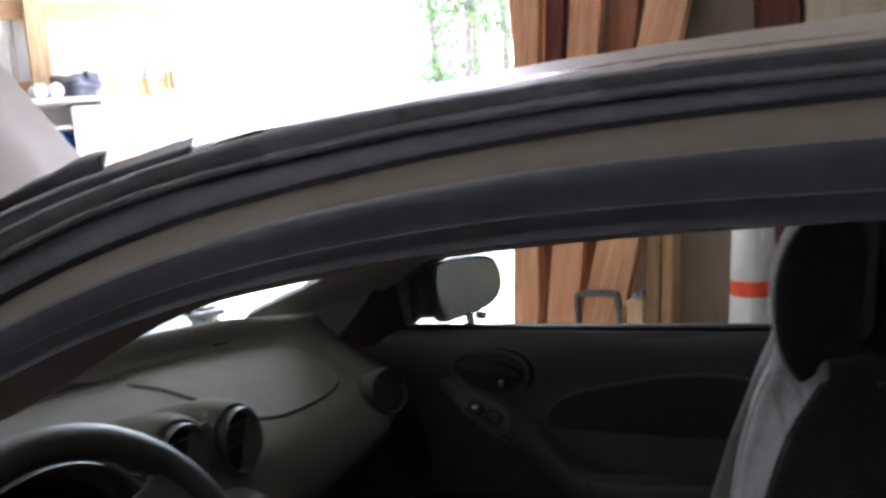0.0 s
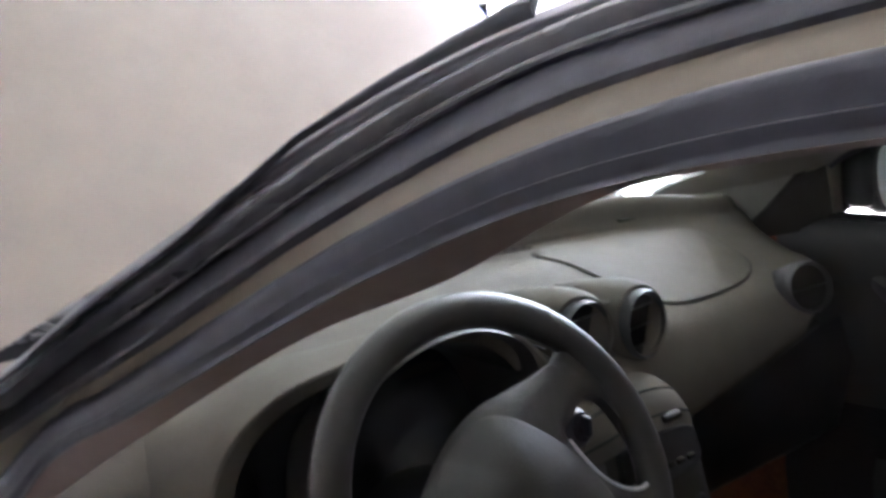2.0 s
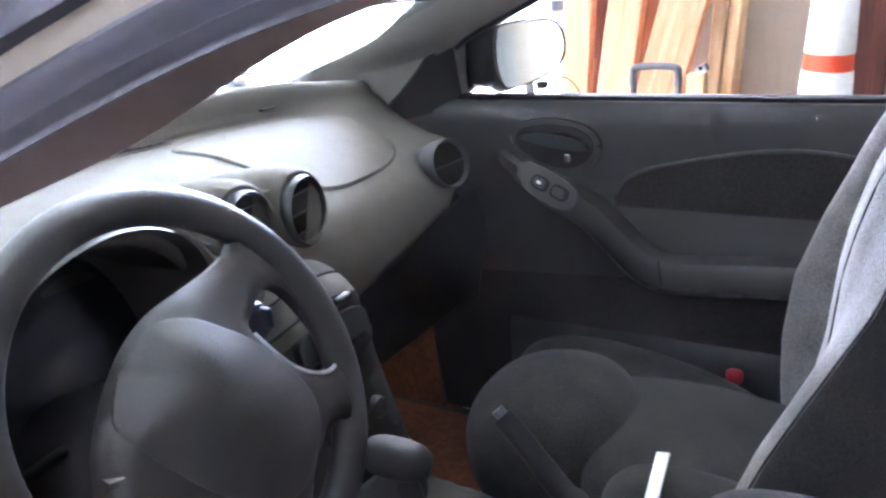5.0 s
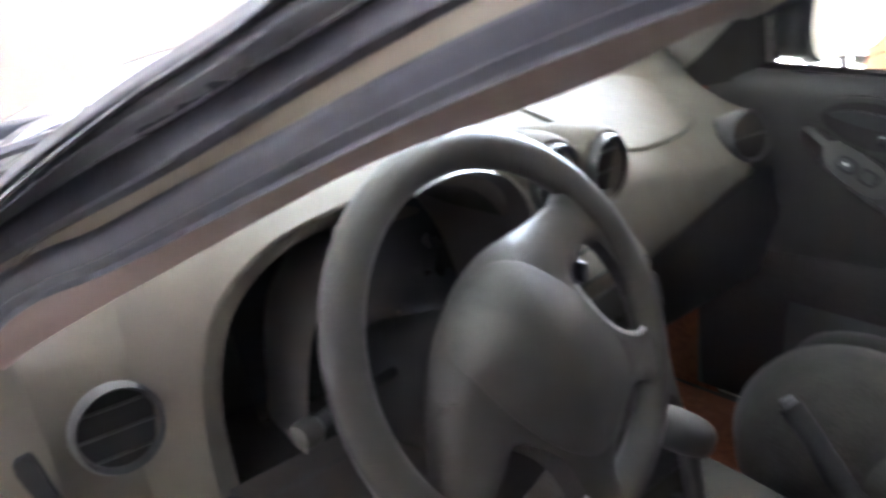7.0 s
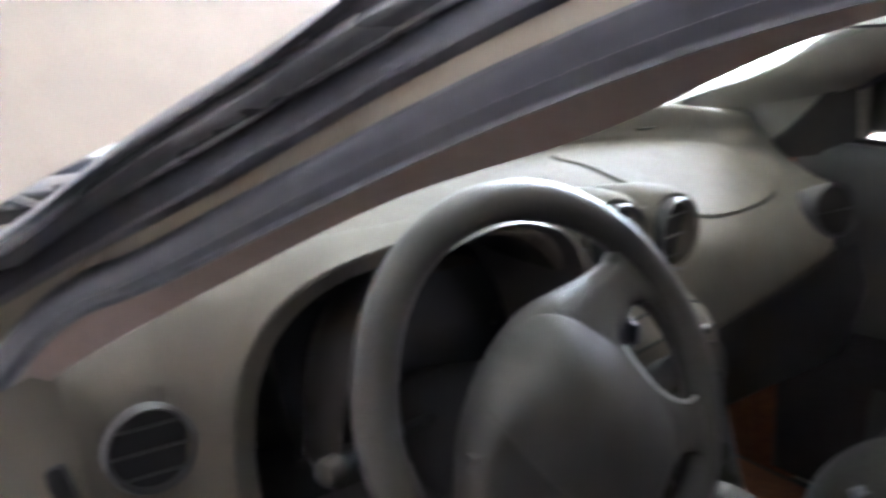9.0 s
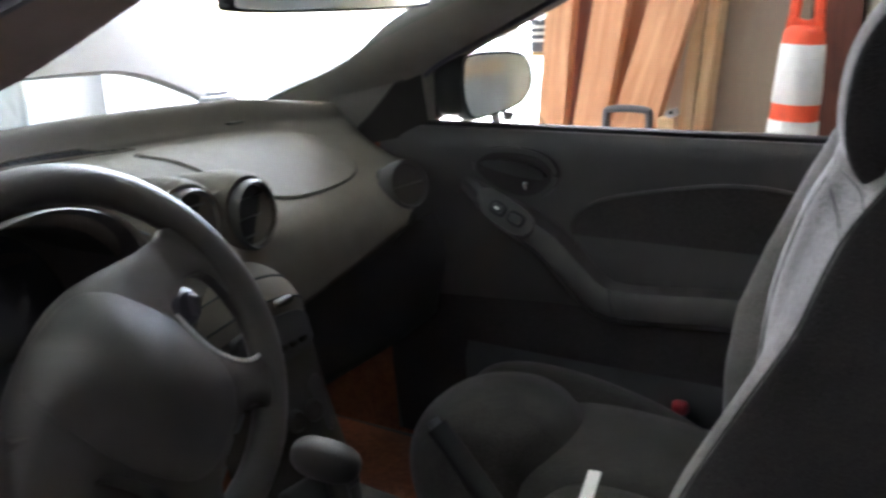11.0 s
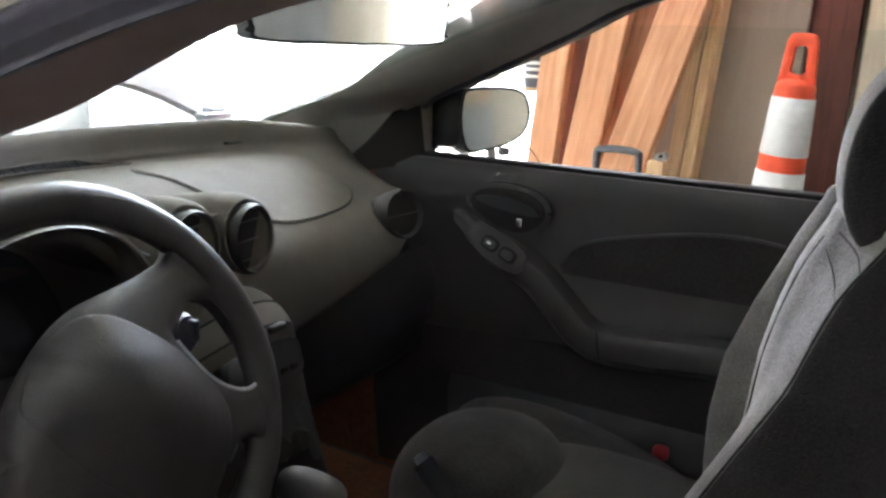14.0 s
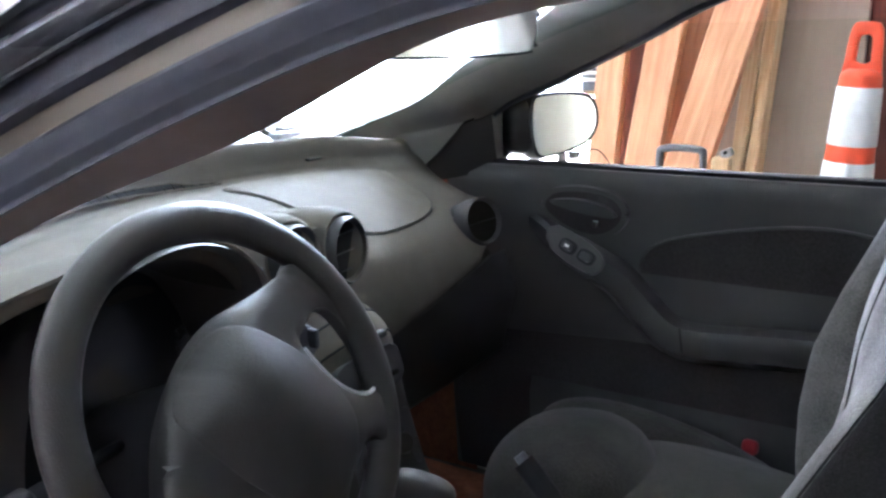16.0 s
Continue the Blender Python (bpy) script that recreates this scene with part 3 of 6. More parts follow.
# bonnet, raised about its rear edge
def bonnet_point(u, v, low):
    """The bonnet's skin: u across, v from its curved rear edge to its lifted front edge."""
    ang = radians(42.5)
    y = -0.0775 + u * (0.7225 + (0.06 if u > 0 else -0.04) * v)
    rise = (0.085 * (1 - u * u) + 0.012 * (1 - min(1, max(0, (abs(u) - 0.78) / 0.1)))) * (0.12 + 0.88 * min(1, v * 1.6) ** 0.8)
    back = -0.93 + 0.31 * y * y if y < 0 else -0.932 + 2.1 * max(0.0, y - 0.40) ** 2
    x = back + (-1.619 - back) * v
    p = Vector((x, y, 0.968 + math.tan(ang) * (-0.845 - x) + rise * math.cos(ang) * (1 - 0.35 * v * v)))
    return p + Vector((-math.sin(ang), 0, -math.cos(ang))) * low


US = [k / 24 - 1 for k in range(49)]
VS = [k / 16 for k in range(17)]
top = [[bonnet_point(u, v, 0.0) for u in US] for v in VS]
under = [[bonnet_point(u * 0.985, 0.01 + v * 0.98, 0.022) for u in US] for v in VS]
hood = cpart("bonnet", loft(top), PAINT, "champagne bonnet propped wide open, slightly dusty")
hood_in = cpart("bonnet_inner_panel", loft(under), DARK, "dark underside of the bonnet", hood)
rim_rows = [[a, b] for a, b in zip(top[0] + [r[-1] for r in top] + top[-1][::-1] + [r[0] for r in top[::-1]], under[0] + [r[-1] for r in under] + under[-1][::-1] + [r[0] for r in under[::-1]])]
cpart("bonnet_edge", loft(rim_rows), PAINT, "folded bonnet edge", hood)
cpart("bonnet_hinge", join(rounded(0.035, 0.085, 0.016, 0.005, (-0.800, 0.575, 0.980)), rounded(0.030, 0.045, 0.014, 0.005, (-0.815, 0.590, 0.990)), rounded(0.05, 0.03, 0.10, 0.006, (-0.815, 0.575, 0.93))), STEEL, "grey steel bonnet hinge")

# wings, bulkhead and what stands in the engine bay
for flip in (False, True):
    rows = []
    for x in (-0.62, -0.8, -1.0, -1.25, -1.5, -1.75, -1.95):
        prof = [(-0.70, 0.86), (-0.71, 0.885), (-0.735, 0.895), (-0.765, 0.875), (-0.790, 0.82), (-0.805, 0.70), (-0.81, 0.42)]
        f = (x + 0.62) / -1.33
        rows.append([Vector((x, (y if not flip else 2 * YC - y) * (1 - 0.06 * f), z - 0.12 * f * f)) for y, z in prof])
    cpart("wing", loft(rows), PAINT, "champagne painted front wing")
    rows = [[Vector((x, (y if not flip else 2 * YC - y), z)) for y, z in ((-0.66, 0.875), (-0.62, 0.865), (-0.60, 0.70), (-0.52, 0.55))] for x in (-0.64, -1.0, -1.5, -1.9)]
    cpart("inner_wing", loft(rows), ENGINE, "grimy painted inner wing")
    s = -1 if not flip else 1
    tower = cpart("strut_tower", turned([(0.10, 0.55), (0.095, 0.80), (0.08, 0.835), (0.03, 0.84), (0.028, 0.87), (0.0, 0.872)], 24, Matrix.Translation((-1.12, YC + s * 0.52, 0))), ENGINE, "suspension strut tower with top nut")
cpart("bulkhead", loft([[(-0.80, y, z) for y in (-0.70, 0.64)] for z in (0.93, 0.72, 0.3)]), DARK, "black engine bulkhead")
cpart("front_panel", rounded(0.06, 1.25, 0.12, 0.02, (-1.86, YC, 0.76)), DARK, "black radiator support panel")
cpart("engine", join(rounded(0.42, 0.62, 0.22, 0.04, (-1.32, 0.06, 0.70)), rounded(0.20, 0.50, 0.08, 0.03, (-1.30, 0.04, 0.84)), rounded(0.30, 0.16, 0.10, 0.04, (-1.30, 0.34, 0.80))), ALLOY, "aluminium engine block and rocker cover")
cpart("battery", rounded(0.18, 0.26, 0.18, 0.012, (-1.52, -0.42, 0.74)), DARK, "black car battery")
cpart("brake_reservoir", join(rounded(0.09, 0.16, 0.07, 0.02, (-0.98, -0.42, 0.86)), turned([(0.03, 0), (0.032, 0.02), (0.0, 0.024)], 20, Matrix.Translation((-0.98, -0.45, 0.895)))), PAPER, "off-white brake fluid reservoir with cap")
cpart("coolant_bottle", join(rounded(0.14, 0.20, 0.14, 0.04, (-1.18, -0.30, 0.80)), turned([(0.035, 0), (0.037, 0.025), (0.0, 0.03)], 20, Matrix.Translation((-1.18, -0.30, 0.87)))), PAPER, "cloudy white coolant bottle")
for pts, r in (([(-1.05, -0.5, 0.84), (-1.2, -0.35, 0.90), (-1.4, -0.1, 0.88), (-1.6, 0.05, 0.8)], 0.016), ([(-0.92, -0.25, 0.88), (-1.1, -0.12, 0.92), (-1.25, 0.1, 0.90)], 0.012),
               ([(-0.95, -0.52, 0.88), (-1.2, -0.56, 0.875), (-1.6, -0.55, 0.82)], 0.010)):
    cpart("hose", tube(spline(pts, 16), r, 8), DARK, "black rubber hose")

# body below the doors and floor pan
for flip in (False, True):
    rows = [[Vector((x, (y if not flip else 2 * YC - y), z)) for y, z in ((-0.70, 0.26), (-0.70, 0.350), (-0.715, 0.366), (-0.76, 0.36), (-0.80, 0.28), (-0.78, 0.18))] for x in (-0.62, 0.0, 0.6, 1.3)]
    cpart("sill", loft(rows), PAINT, "champagne painted door sill")
cpart("floor_pan", join(rounded(2.1, 1.42, 0.04, 0.01, (0.42, YC, 0.24)), rounded(2.0, 0.20, 0.16, 0.06, (0.42, YC, 0.32))), CARPET, "dark grey carpeted floor and tunnel")
cpart("toe_board", loft([[(-0.60, y, 0.25), (-0.72, y, 0.42), (-0.78, y, 0.70)] for y in (-0.70, 0.64)]), MAT, "rust-red carpet on the toe board")
for flip in (False, True):
    y = -0.69 if not flip else 2 * YC + 0.69
    cpart("kick_panel", loft([[(-0.75, y, z), (-0.36, y, z)] for z in (0.25, 0.6, 0.92)]), MAT if flip else DARK, "rust-red carpeted kick panel" if flip else "dark plastic kick panel")
for s in (-1, 1):
    for x in (-1.30, 1.28):
        wheel = cpart("wheel", turned([(0.19, -0.09), (0.28, -0.10), (0.305, -0.07), (0.31, 0.0), (0.305, 0.07), (0.28, 0.10), (0.19, 0.09)], 36, Matrix.Translation((x, YC + s * 0.74, 0.31)) @ pose(0, 0, 0, 90, 0, 0)), TYRE, "road wheel with black tyre")
        cpart("rim", turned([(0.19, -0.085), (0.16, -0.06), (0.05, -0.05), (0.05, 0.05), (0.16, 0.06), (0.19, 0.085)], 30, Matrix.Translation((x, YC + s * 0.74, 0.31)) @ pose(0, 0, 0, 90, 0, 0)), ALLOY, "silver alloy rim", wheel)
for flip in (False, True):
    rows = []
    for x in (1.30, 1.6, 1.9, 2.15):
        rows.append([Vector((x, (y if not flip else 2 * YC - y) * (1 - 0.05 * (x - 1.3)), z)) for y, z in ((-0.72, 0.93), (-0.80, 0.85), (-0.835, 0.65), (-0.82, 0.30))])
    cpart("rear_wing", loft(rows), PAINT, "champagne painted rear wing")
cpart("boot_lid", loft([[(1.55, y, 0.97), (1.9, y, 0.97), (2.15, y, 0.90), (2.2, y, 0.45)] for y in (-0.72, YC, 0.66)]), PAINT, "champagne painted boot lid")
rows = [[Vector((x, YC + u * w, z)) for u in (k / 6 - 1 for k in range(13))] for x, z, w in ((1.38, 1.235, 0.50), (1.55, 1.12, 0.56), (1.70, 0.98, 0.62))]
rear = cpart("rear_window", loft(rows), SIDEGLASS, "sloping rear window")
rear.visible_shadow = False


# ---- dashboard ----
dash = cgroup("dashboard", "grey moulded dashboard with four round vents")
LINE_Y = (-0.72, -0.60, -0.50, -0.33, -0.20, -0.05, 0.10, 0.38, 0.50, 0.555, 0.60)


def dash_profile(y):
    """The dashboard's section, from the windscreen over the top and down the face."""
    cx = -0.62 + 0.80 * (y - 0.06) ** 2
    cz = 1.008 - 0.14 * max(0, abs(y - 0.05) - 0.30)
    p3x = table(y, LINE_Y, (-0.21, -0.225, -0.27, -0.345, -0.37, -0.38, -0.38, -0.40, -0.38, -0.40, -0.45))
    cx = min(cx, p3x - 0.125)
    rz = table(y, (-0.7, -0.5, 0.3, 0.5), (0.945, 0.957, 0.957, 0.945))
    p3 = (p3x, table(y, LINE_Y, (0.935, 0.957, 0.962, 0.962, 0.962, 0.955, 0.950, 0.940, 0.925, 0.92, 0.915)))
    p4 = (table(y, LINE_Y, (-0.165, -0.150, -0.135, -0.145, -0.19, -0.215, -0.228, -0.285, -0.270, -0.33, -0.41)), table(y, LINE_Y, (0.912, 0.925, 0.940, 0.940, 0.915, 0.895, 0.895, 0.893, 0.888, 0.885, 0.88)))
    p6 = (table(y, LINE_Y, (-0.13, -0.115, -0.10, -0.10, -0.13, -0.16, -0.18, -0.195, -0.235, -0.31, -0.40)), table(y, LINE_Y, (0.80, 0.80, 0.78, 0.76, 0.76, 0.765, 0.770, 0.813, 0.855, 0.868, 0.872)))
    p5 = (0.55 * p4[0] + 0.45 * p6[0] + table(y, (-0.5, -0.3, 0.3, 0.45), (0.004, 0.02, 0.02, 0.012)), 0.5 * (p4[1] + p6[1]) + 0.005)
    return [(min(cx - 0.10, -0.60), 0.955), (cx + 0.040, cz + 0.005), (cx + 0.076, rz + 0.014), (cx + 0.097, rz), p3, p4, p5, p6, (p6[0] - 0.03, p6[1] - 0.02), (p6[0] - 0.10, p6[1] - 0.03)]


def dash_point(y, s):
    """A place on the dashboard: s counts the section's corners."""
    p = dash_profile(y)
    q = [2 * Vector(p[0]) - Vector(p[1])] + [Vector(v) for v in p] + [2 * Vector(p[-1]) - Vector(p[-2])]
    i = min(int(s), len(p) - 2)
    f = s - i
    a, b, c, d = q[i:i + 4]
    v = 0.5 * (2 * b + (c - a) * f + (2 * a - 5 * b + 4 * c - d) * f * f + (3 * b - a - 3 * c + d) * f ** 3)
    return Vector((v.x, y, v.y))


def dash_out(y, s):
    """Just above the dashboard's skin."""
    a, b = dash_point(y, min(s + 0.05, 8.9)) - dash_point(y, max(s - 0.05, 0)), dash_point(y + 0.01, s) - dash_point(y - 0.01, s)
    n = a.cross(b).normalized()
    return n if n.z + 0.3 * n.x > 0 else -n


ys = [-0.70 + 1.298 * k / 70 for k in range(71)]
pad = loft([[dash_point(y, 9 * k / 60) for k in range(61)] for y in ys])
# the instrument opening in the pad, under the binnacle's arch
OPENING = ((-0.592, 0.72), (-0.592, 0.865), (-0.568, 0.93), (-0.520, 0.968), (-0.45, 0.985), (-0.36, 0.99), (-0.295, 0.98), (-0.250, 0.95), (-0.225, 0.90), (-0.215, 0.79), (-0.25, 0.75))


def in_opening(c):
    odd = False
    for (ay, az), (by, bz) in zip(OPENING, OPENING[1:] + OPENING[:1]):
        if (az > c.z) != (bz > c.z) and c.y < (by - ay) * (c.z - az) / (bz - az) + ay:
            odd = not odd
    return odd and c.x > -0.22


bmesh.ops.delete(pad, geom=[f for f in pad.faces if in_opening(f.calc_center_median())], context="FACES")
cpart("dash_pad", pad, DASH, "grey grained dashboard top pad", dash)
for y, sgn in ((-0.70, -1), (0.598, 1)):
    bm = bmesh.new()
    bm.faces.new([bm.verts.new(dash_point(y, 9 * k / 60)) for k in range(61)])
    cpart("end_cap", bm, DASH, "grey dashboard end cap", dash, False)

# passenger airbag lid with a dark seam round it
def lid_edge(a, k=1.0):
    c, s = math.cos(a), math.sin(a)
    e = 0.62
    u, v = math.copysign(abs(c) ** e, c), math.copysign(abs(s) ** e, s)
    y = 0.228 + k * ((0.187 if u > 0 else 0.160) * u + (0.010 if u < 0 else -0.0066) * v)
    return y, 4.05 + k * ((1.06 if v > 0 else 0.93) * v + 0.10 * u)


for low, k, mat, nm, lb in ((0.0010, 1.012, BLACK, "airbag_seam", "dark seam"), (0.0035, 0.99, DASH, "airbag_lid", "flat airbag lid in the dashboard top")):
    rings = []
    for f in (0.02, 0.3, 0.6, 0.85, 0.96, 1.0):
        ring = []
        for j in range(72):
            y, s = lid_edge(2 * math.pi * j / 72, k * f)
            ring.append(dash_point(y, s) + dash_out(y, s) * (low if f < 1 else low - 0.006))
        rings.append(ring)
    cpart(nm, loft(rings, True, True), mat, lb, dash)

# defroster slot along the screen ledge: widest at its ends, pinched between
SLOT_Y = (-0.440, -0.425, -0.390, -0.320, -0.150, -0.040, 0.030, 0.085, 0.118)
SLOT_S = (2.44, 2.40, 2.32, 2.20, 1.98, 2.10, 2.35, 2.70, 2.90)
SLOT_W = (0.02, 0.18, 0.30, 0.17, 0.11, 0.18, 0.36, 0.20, 0.02)


def slot_point(y, q, high):
    at = table(y, SLOT_Y, SLOT_S) + q * table(y, SLOT_Y, SLOT_W)
    return dash_point(y, at) + dash_out(y, at) * high


SLOT_ROW = [-0.440 + 0.558 * k / 60 for k in range(61)]
cpart("defroster_slot", loft([[slot_point(y, q, 0.0012) for q in (-1, -0.5, 0, 0.5, 1)] for y in SLOT_ROW]), BLACK, "long dark defroster slot", dash)
for q in (-1.05, 1.05):
    cpart("slot_lip", tube([slot_point(y, q, 0.0008) for y in SLOT_ROW], 0.0024, 6), DASH, "raised lip of the slot", dash)
for k in range(30):
    y = -0.428 + 0.53 * k / 29
    cpart("slat", tube([slot_point(y, -0.9, 0.0018), slot_point(y + 0.006, 0.9, 0.0018)], 0.0013, 4), DASHDARK, "", dash)
cpart("sensor", rounded(0.010, 0.042, 0.004, 0.0015, dash_point(0.313, 1.9) + Vector((0, 0, 0.002))), DASHDARK, "small raised dash sensor", dash)


def vent(at, facing, r, pod, tilt=12, slats=3, mat=DARK, throat=BLACK):
    """A round swivelling air vent, with its ring, barrel and blades."""
    m = axes(at, facing, (0, 1, 0))
    ring = cpart("air_vent", turned([(r * 1.06, -pod), (r * 1.10, -0.014), (r * 1.09, -0.004), (r * 1.03, 0.001), (r * 0.98, -0.001), (r * 0.95, -0.012), (r * 0.92, -0.016)], 40, m), mat, "round dark air vent", dash)
    cpart("barrel", turned([(r * 0.95, -0.06), (r * 0.95, -0.012), (r * 0.93, -0.008)], 32, m), throat, "black vent barrel", ring)
    cpart("back_plate", turned([(r * 0.94, -0.03), (r * 0.5, -0.024), (0.001, -0.022)], 32, m), throat, "dark vent throat", ring)
    for k in range(slats):
        h = (k - (slats - 1) / 2) * 2 * r / (slats + 0.4)
        w = math.sqrt(max(0.0, (0.93 * r) ** 2 - h * h))
        blade = rounded(2 * w, 0.0022, 0.016, 0.001, (0, 0, 0), 1)
        bmesh.ops.transform(blade, matrix=m @ pose(0, h, -0.014, tilt, 0, 0) @ pose(0, 0, 0, 0, 0, 0), verts=blade.verts)
        cpart("vane", blade, mat, "", ring)
    return ring


vent((-0.116, -0.655, 0.878), (1, -0.10, 0.16), 0.031, 0.014, 12, 3)
vent((-0.186, 0.022, 0.907), (1, 0.20, 0.06), 0.042, 0.05)
vent((-0.180, -0.086, 0.917), (1, 0.14, 0.06), 0.042, 0.05)
vent((-0.203, 0.405, 0.873), (0.93, -0.26, 0.25), 0.038, 0.036, 12, 1, ENDTRIM, DASHDARK)

# twin pods over the centre vents, and the saddle between them
for at, ax in (((-0.190, 0.018, 0.911), (1, 0.04, 0.14)), ((-0.184, -0.090, 0.921), (1, -0.04, 0.14))):
    cpart("vent_pod", turned([(0.015, -0.26), (0.036, -0.235), (0.050, -0.18), (0.057, -0.11), (0.059, -0.06), (0.058, -0.038), (0.0555, -0.020), (0.052, -0.008), (0.0475, -0.001), (0.044, -0.001), (0.042, -0.006)], 48, axes(at, ax, (0, 1, 0))), DASH, "rounded pod round a centre vent", dash)
rows = []
for k in range(9):
    x = -0.40 + 0.195 * k / 8
    rows.append([Vector((x, y, 0.80)) if abs(q) == 1 else Vector((x, y, 0.955 - 0.012 * (1 - q * q) - 0.03 * (1 - k / 8) ** 2)) for q, y in ((q, -0.036 + 0.045 * q) for q in (-1, -0.98, -0.6, 0, 0.6, 0.98, 1))])
cpart("pod_saddle", loft(rows), DASH, "saddle between the vent pods", dash)

# instrument binnacle: outer arch, inner hood and dark gauge well
ARCH = spline([(0, -0.604, 0.74), (0, -0.607, 0.865), (0, -0.584, 0.942), (0, -0.530, 0.984), (0, -0.450, 1.000), (0, -0.360, 1.008), (0, -0.285, 0.998), (0, -0.235, 0.965), (0, -0.205, 0.91), (0, -0.195, 0.82)], 48)
mid = Vector((0, -0.39, 0.84))


def arch_at(p, k, x):
    return Vector((x + 0.06 * (mid.z + 0.1 - p.z), mid.y + (p.y - mid.y) * k, mid.z + (p.z - mid.z) * k))


# a flush berm from the pad up to the arch, then a funnel down to the gauges
rows = [[], [], [], [], []]
for p in ARCH:
    lip = arch_at(p, 0.985, -0.104)
    y = mid.y + (p.y - mid.y) * 1.16
    back = 0.17 * min(1.0, max(0.0, (p.z - 0.90) / 0.08))
    foot = min((dash_point(y, 3.0 + 4.5 * k / 140) for k in range(141)), key=lambda q: (q - arch_at(p, 1.13, -0.120 - back)).length)
    foot = foot - dash_out(foot.y, 4.0) * 0.002
    for row, f in zip(rows, (0, 0.3, 0.6, 0.85, 1.0)):
        row.append(foot + (lip - foot) * f + Vector((0.004, 0, 0.007)) * math.sin(math.pi * f))
for x, k in ((-0.103, 0.968), (-0.1045, 0.955), (-0.107, 0.93), (-0.111, 0.895), (-0.116, 0.865), (-0.123, 0.85)):
    rows.append([arch_at(p, k, x) for p in ARCH])
binnacle = cpart("binnacle", loft(rows), DASH, "arched grey instrument surround", dash)
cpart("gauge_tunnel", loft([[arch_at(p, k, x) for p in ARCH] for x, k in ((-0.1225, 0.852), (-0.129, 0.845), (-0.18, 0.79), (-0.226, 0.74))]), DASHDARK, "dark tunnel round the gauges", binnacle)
rows = []
HOOD = spline([(0, -0.52, 0.80), (0, -0.500, 0.905), (0, -0.45, 0.958), (0, -0.39, 0.990), (0, -0.32, 0.998), (0, -0.262, 0.975), (0, -0.235, 0.925), (0, -0.23, 0.82)], 40)
for x, k in ((-0.222, 0.78), (-0.17, 0.93), (-0.098, 1.0), (-0.093, 0.995), (-0.097, 0.988), (-0.21, 0.78)):
    rows.append([Vector((x, mid.y + 0.02 + (p.y - mid.y - 0.02) * k, mid.z + (p.z - mid.z) * k)) for p in HOOD])
cpart("inner_hood", loft(rows), CLUSTER, "dark hood over the gauges", binnacle)
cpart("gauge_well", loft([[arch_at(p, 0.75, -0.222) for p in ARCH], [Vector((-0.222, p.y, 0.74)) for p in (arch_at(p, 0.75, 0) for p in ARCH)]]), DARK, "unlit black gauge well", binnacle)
cpart("gauge_lens", loft([[(-0.165 - 0.35 * (z - 0.8), y, z) for y in np.linspace(-0.52, -0.24, 9)] for z in np.linspace(0.80, 0.96, 5)]), LENS, "dark smoked gauge lens", binnacle)
cpart("well_floor", rounded(0.19, 0.42, 0.03, 0.008, (-0.190, -0.395, 0.772), 2), DARK, "dark ledge under the gauges", binnacle)
for y in (-0.44, -0.31):
    cpart("gauge_ring", turned([(0.052, 0), (0.054, 0.004), (0.049, 0.005)], 36, axes((-0.212, y, 0.885), (1, 0, 0.05), (0, 1, 0))), DASHDARK, "faint gauge ring", binnacle)

cpart("lens_edge", tube(spline([(-0.14, -0.240, 0.978), (-0.14, -0.232, 0.962), (-0.14, -0.222, 0.951), (-0.14, -0.207, 0.946), (-0.14, -0.190, 0.937)], 14), 0.0012, 5), GREYPLASTIC, "thin edge of the gauge lens", binnacle)

# dimmer slot on the end trim
slot = smooth_outline([(-0.007, -0.030), (0.0, -0.034), (0.007, -0.030), (0.006, 0.0), (0.007, 0.030), (0.0, 0.034), (-0.007, 0.030), (-0.006, 0.0)], 40)
m = axes((-0.120, -0.712, 0.850), (1, -0.50, 0.15), (0.1, 1, 0.30))
cpart("dimmer_slot", prism(slot, -0.006, 0.004, 0.002, m), BLACK, "dark dimmer switch slot", dash)
cpart("dimmer_wheel", rounded(0.010, 0.010, 0.010, 0.003, (-0.113, -0.707, 0.834)), DARK, "ridged dimmer wheel", dash)
cpart("lower_panel", loft([[(-0.10, y, 0.80), (-0.085, y, 0.73), (-0.12, y, 0.62), (-0.20, y, 0.50)] for y in np.linspace(-0.72, -0.15, 9)]), ENDTRIM, "grey knee panel under the wheel", dash)
cpart("fuse_cover", turned([(0.07, -0.004), (0.07, 0.003), (0.064, 0.005), (0.062, 0.002), (0.0, 0.002)], 36, axes((-0.082, -0.62, 0.735), (1, 0, 0.3), (0, 1, 0))), DARK, "round dark speaker grille", dash)

def face_at(y, z):
    """The dashboard's face at a height."""
    return min((dash_point(y, 4.4 + 4.0 * k / 80) for k in range(81)), key=lambda p: abs(p.z - z))


rows = []
for z in np.linspace(0.42, 0.935, 18):
    a = face_at(-0.698, z) if z > 0.80 else Vector((-0.13, -0.698, z))
    a = Vector((a.x + 0.001, -0.698, z))
    i = min(range(0, 40), key=lambda k: abs(RAIL[k].z - z))
    end = rail_point(i, -0.044, -0.002, False)
    rows.append([a, a + (end - a) * 0.35 + Vector((0.005, -0.003, 0)), a + (end - a) * 0.7 + Vector((0.005, -0.003, 0)), end])
cpart("dash_end_trim", loft(rows), DASH, "grey trim between dashboard and door seal", dash)
cpart("trim_seam", tube([rows[15][3] + Vector((0.006, 0.006, 0)), rows[13][2] + Vector((0.003, -0.001, 0)), rows[11][1] + Vector((0.003, -0.001, 0))], 0.0016, 5), BLACK, "dark seam of the end cover", dash)

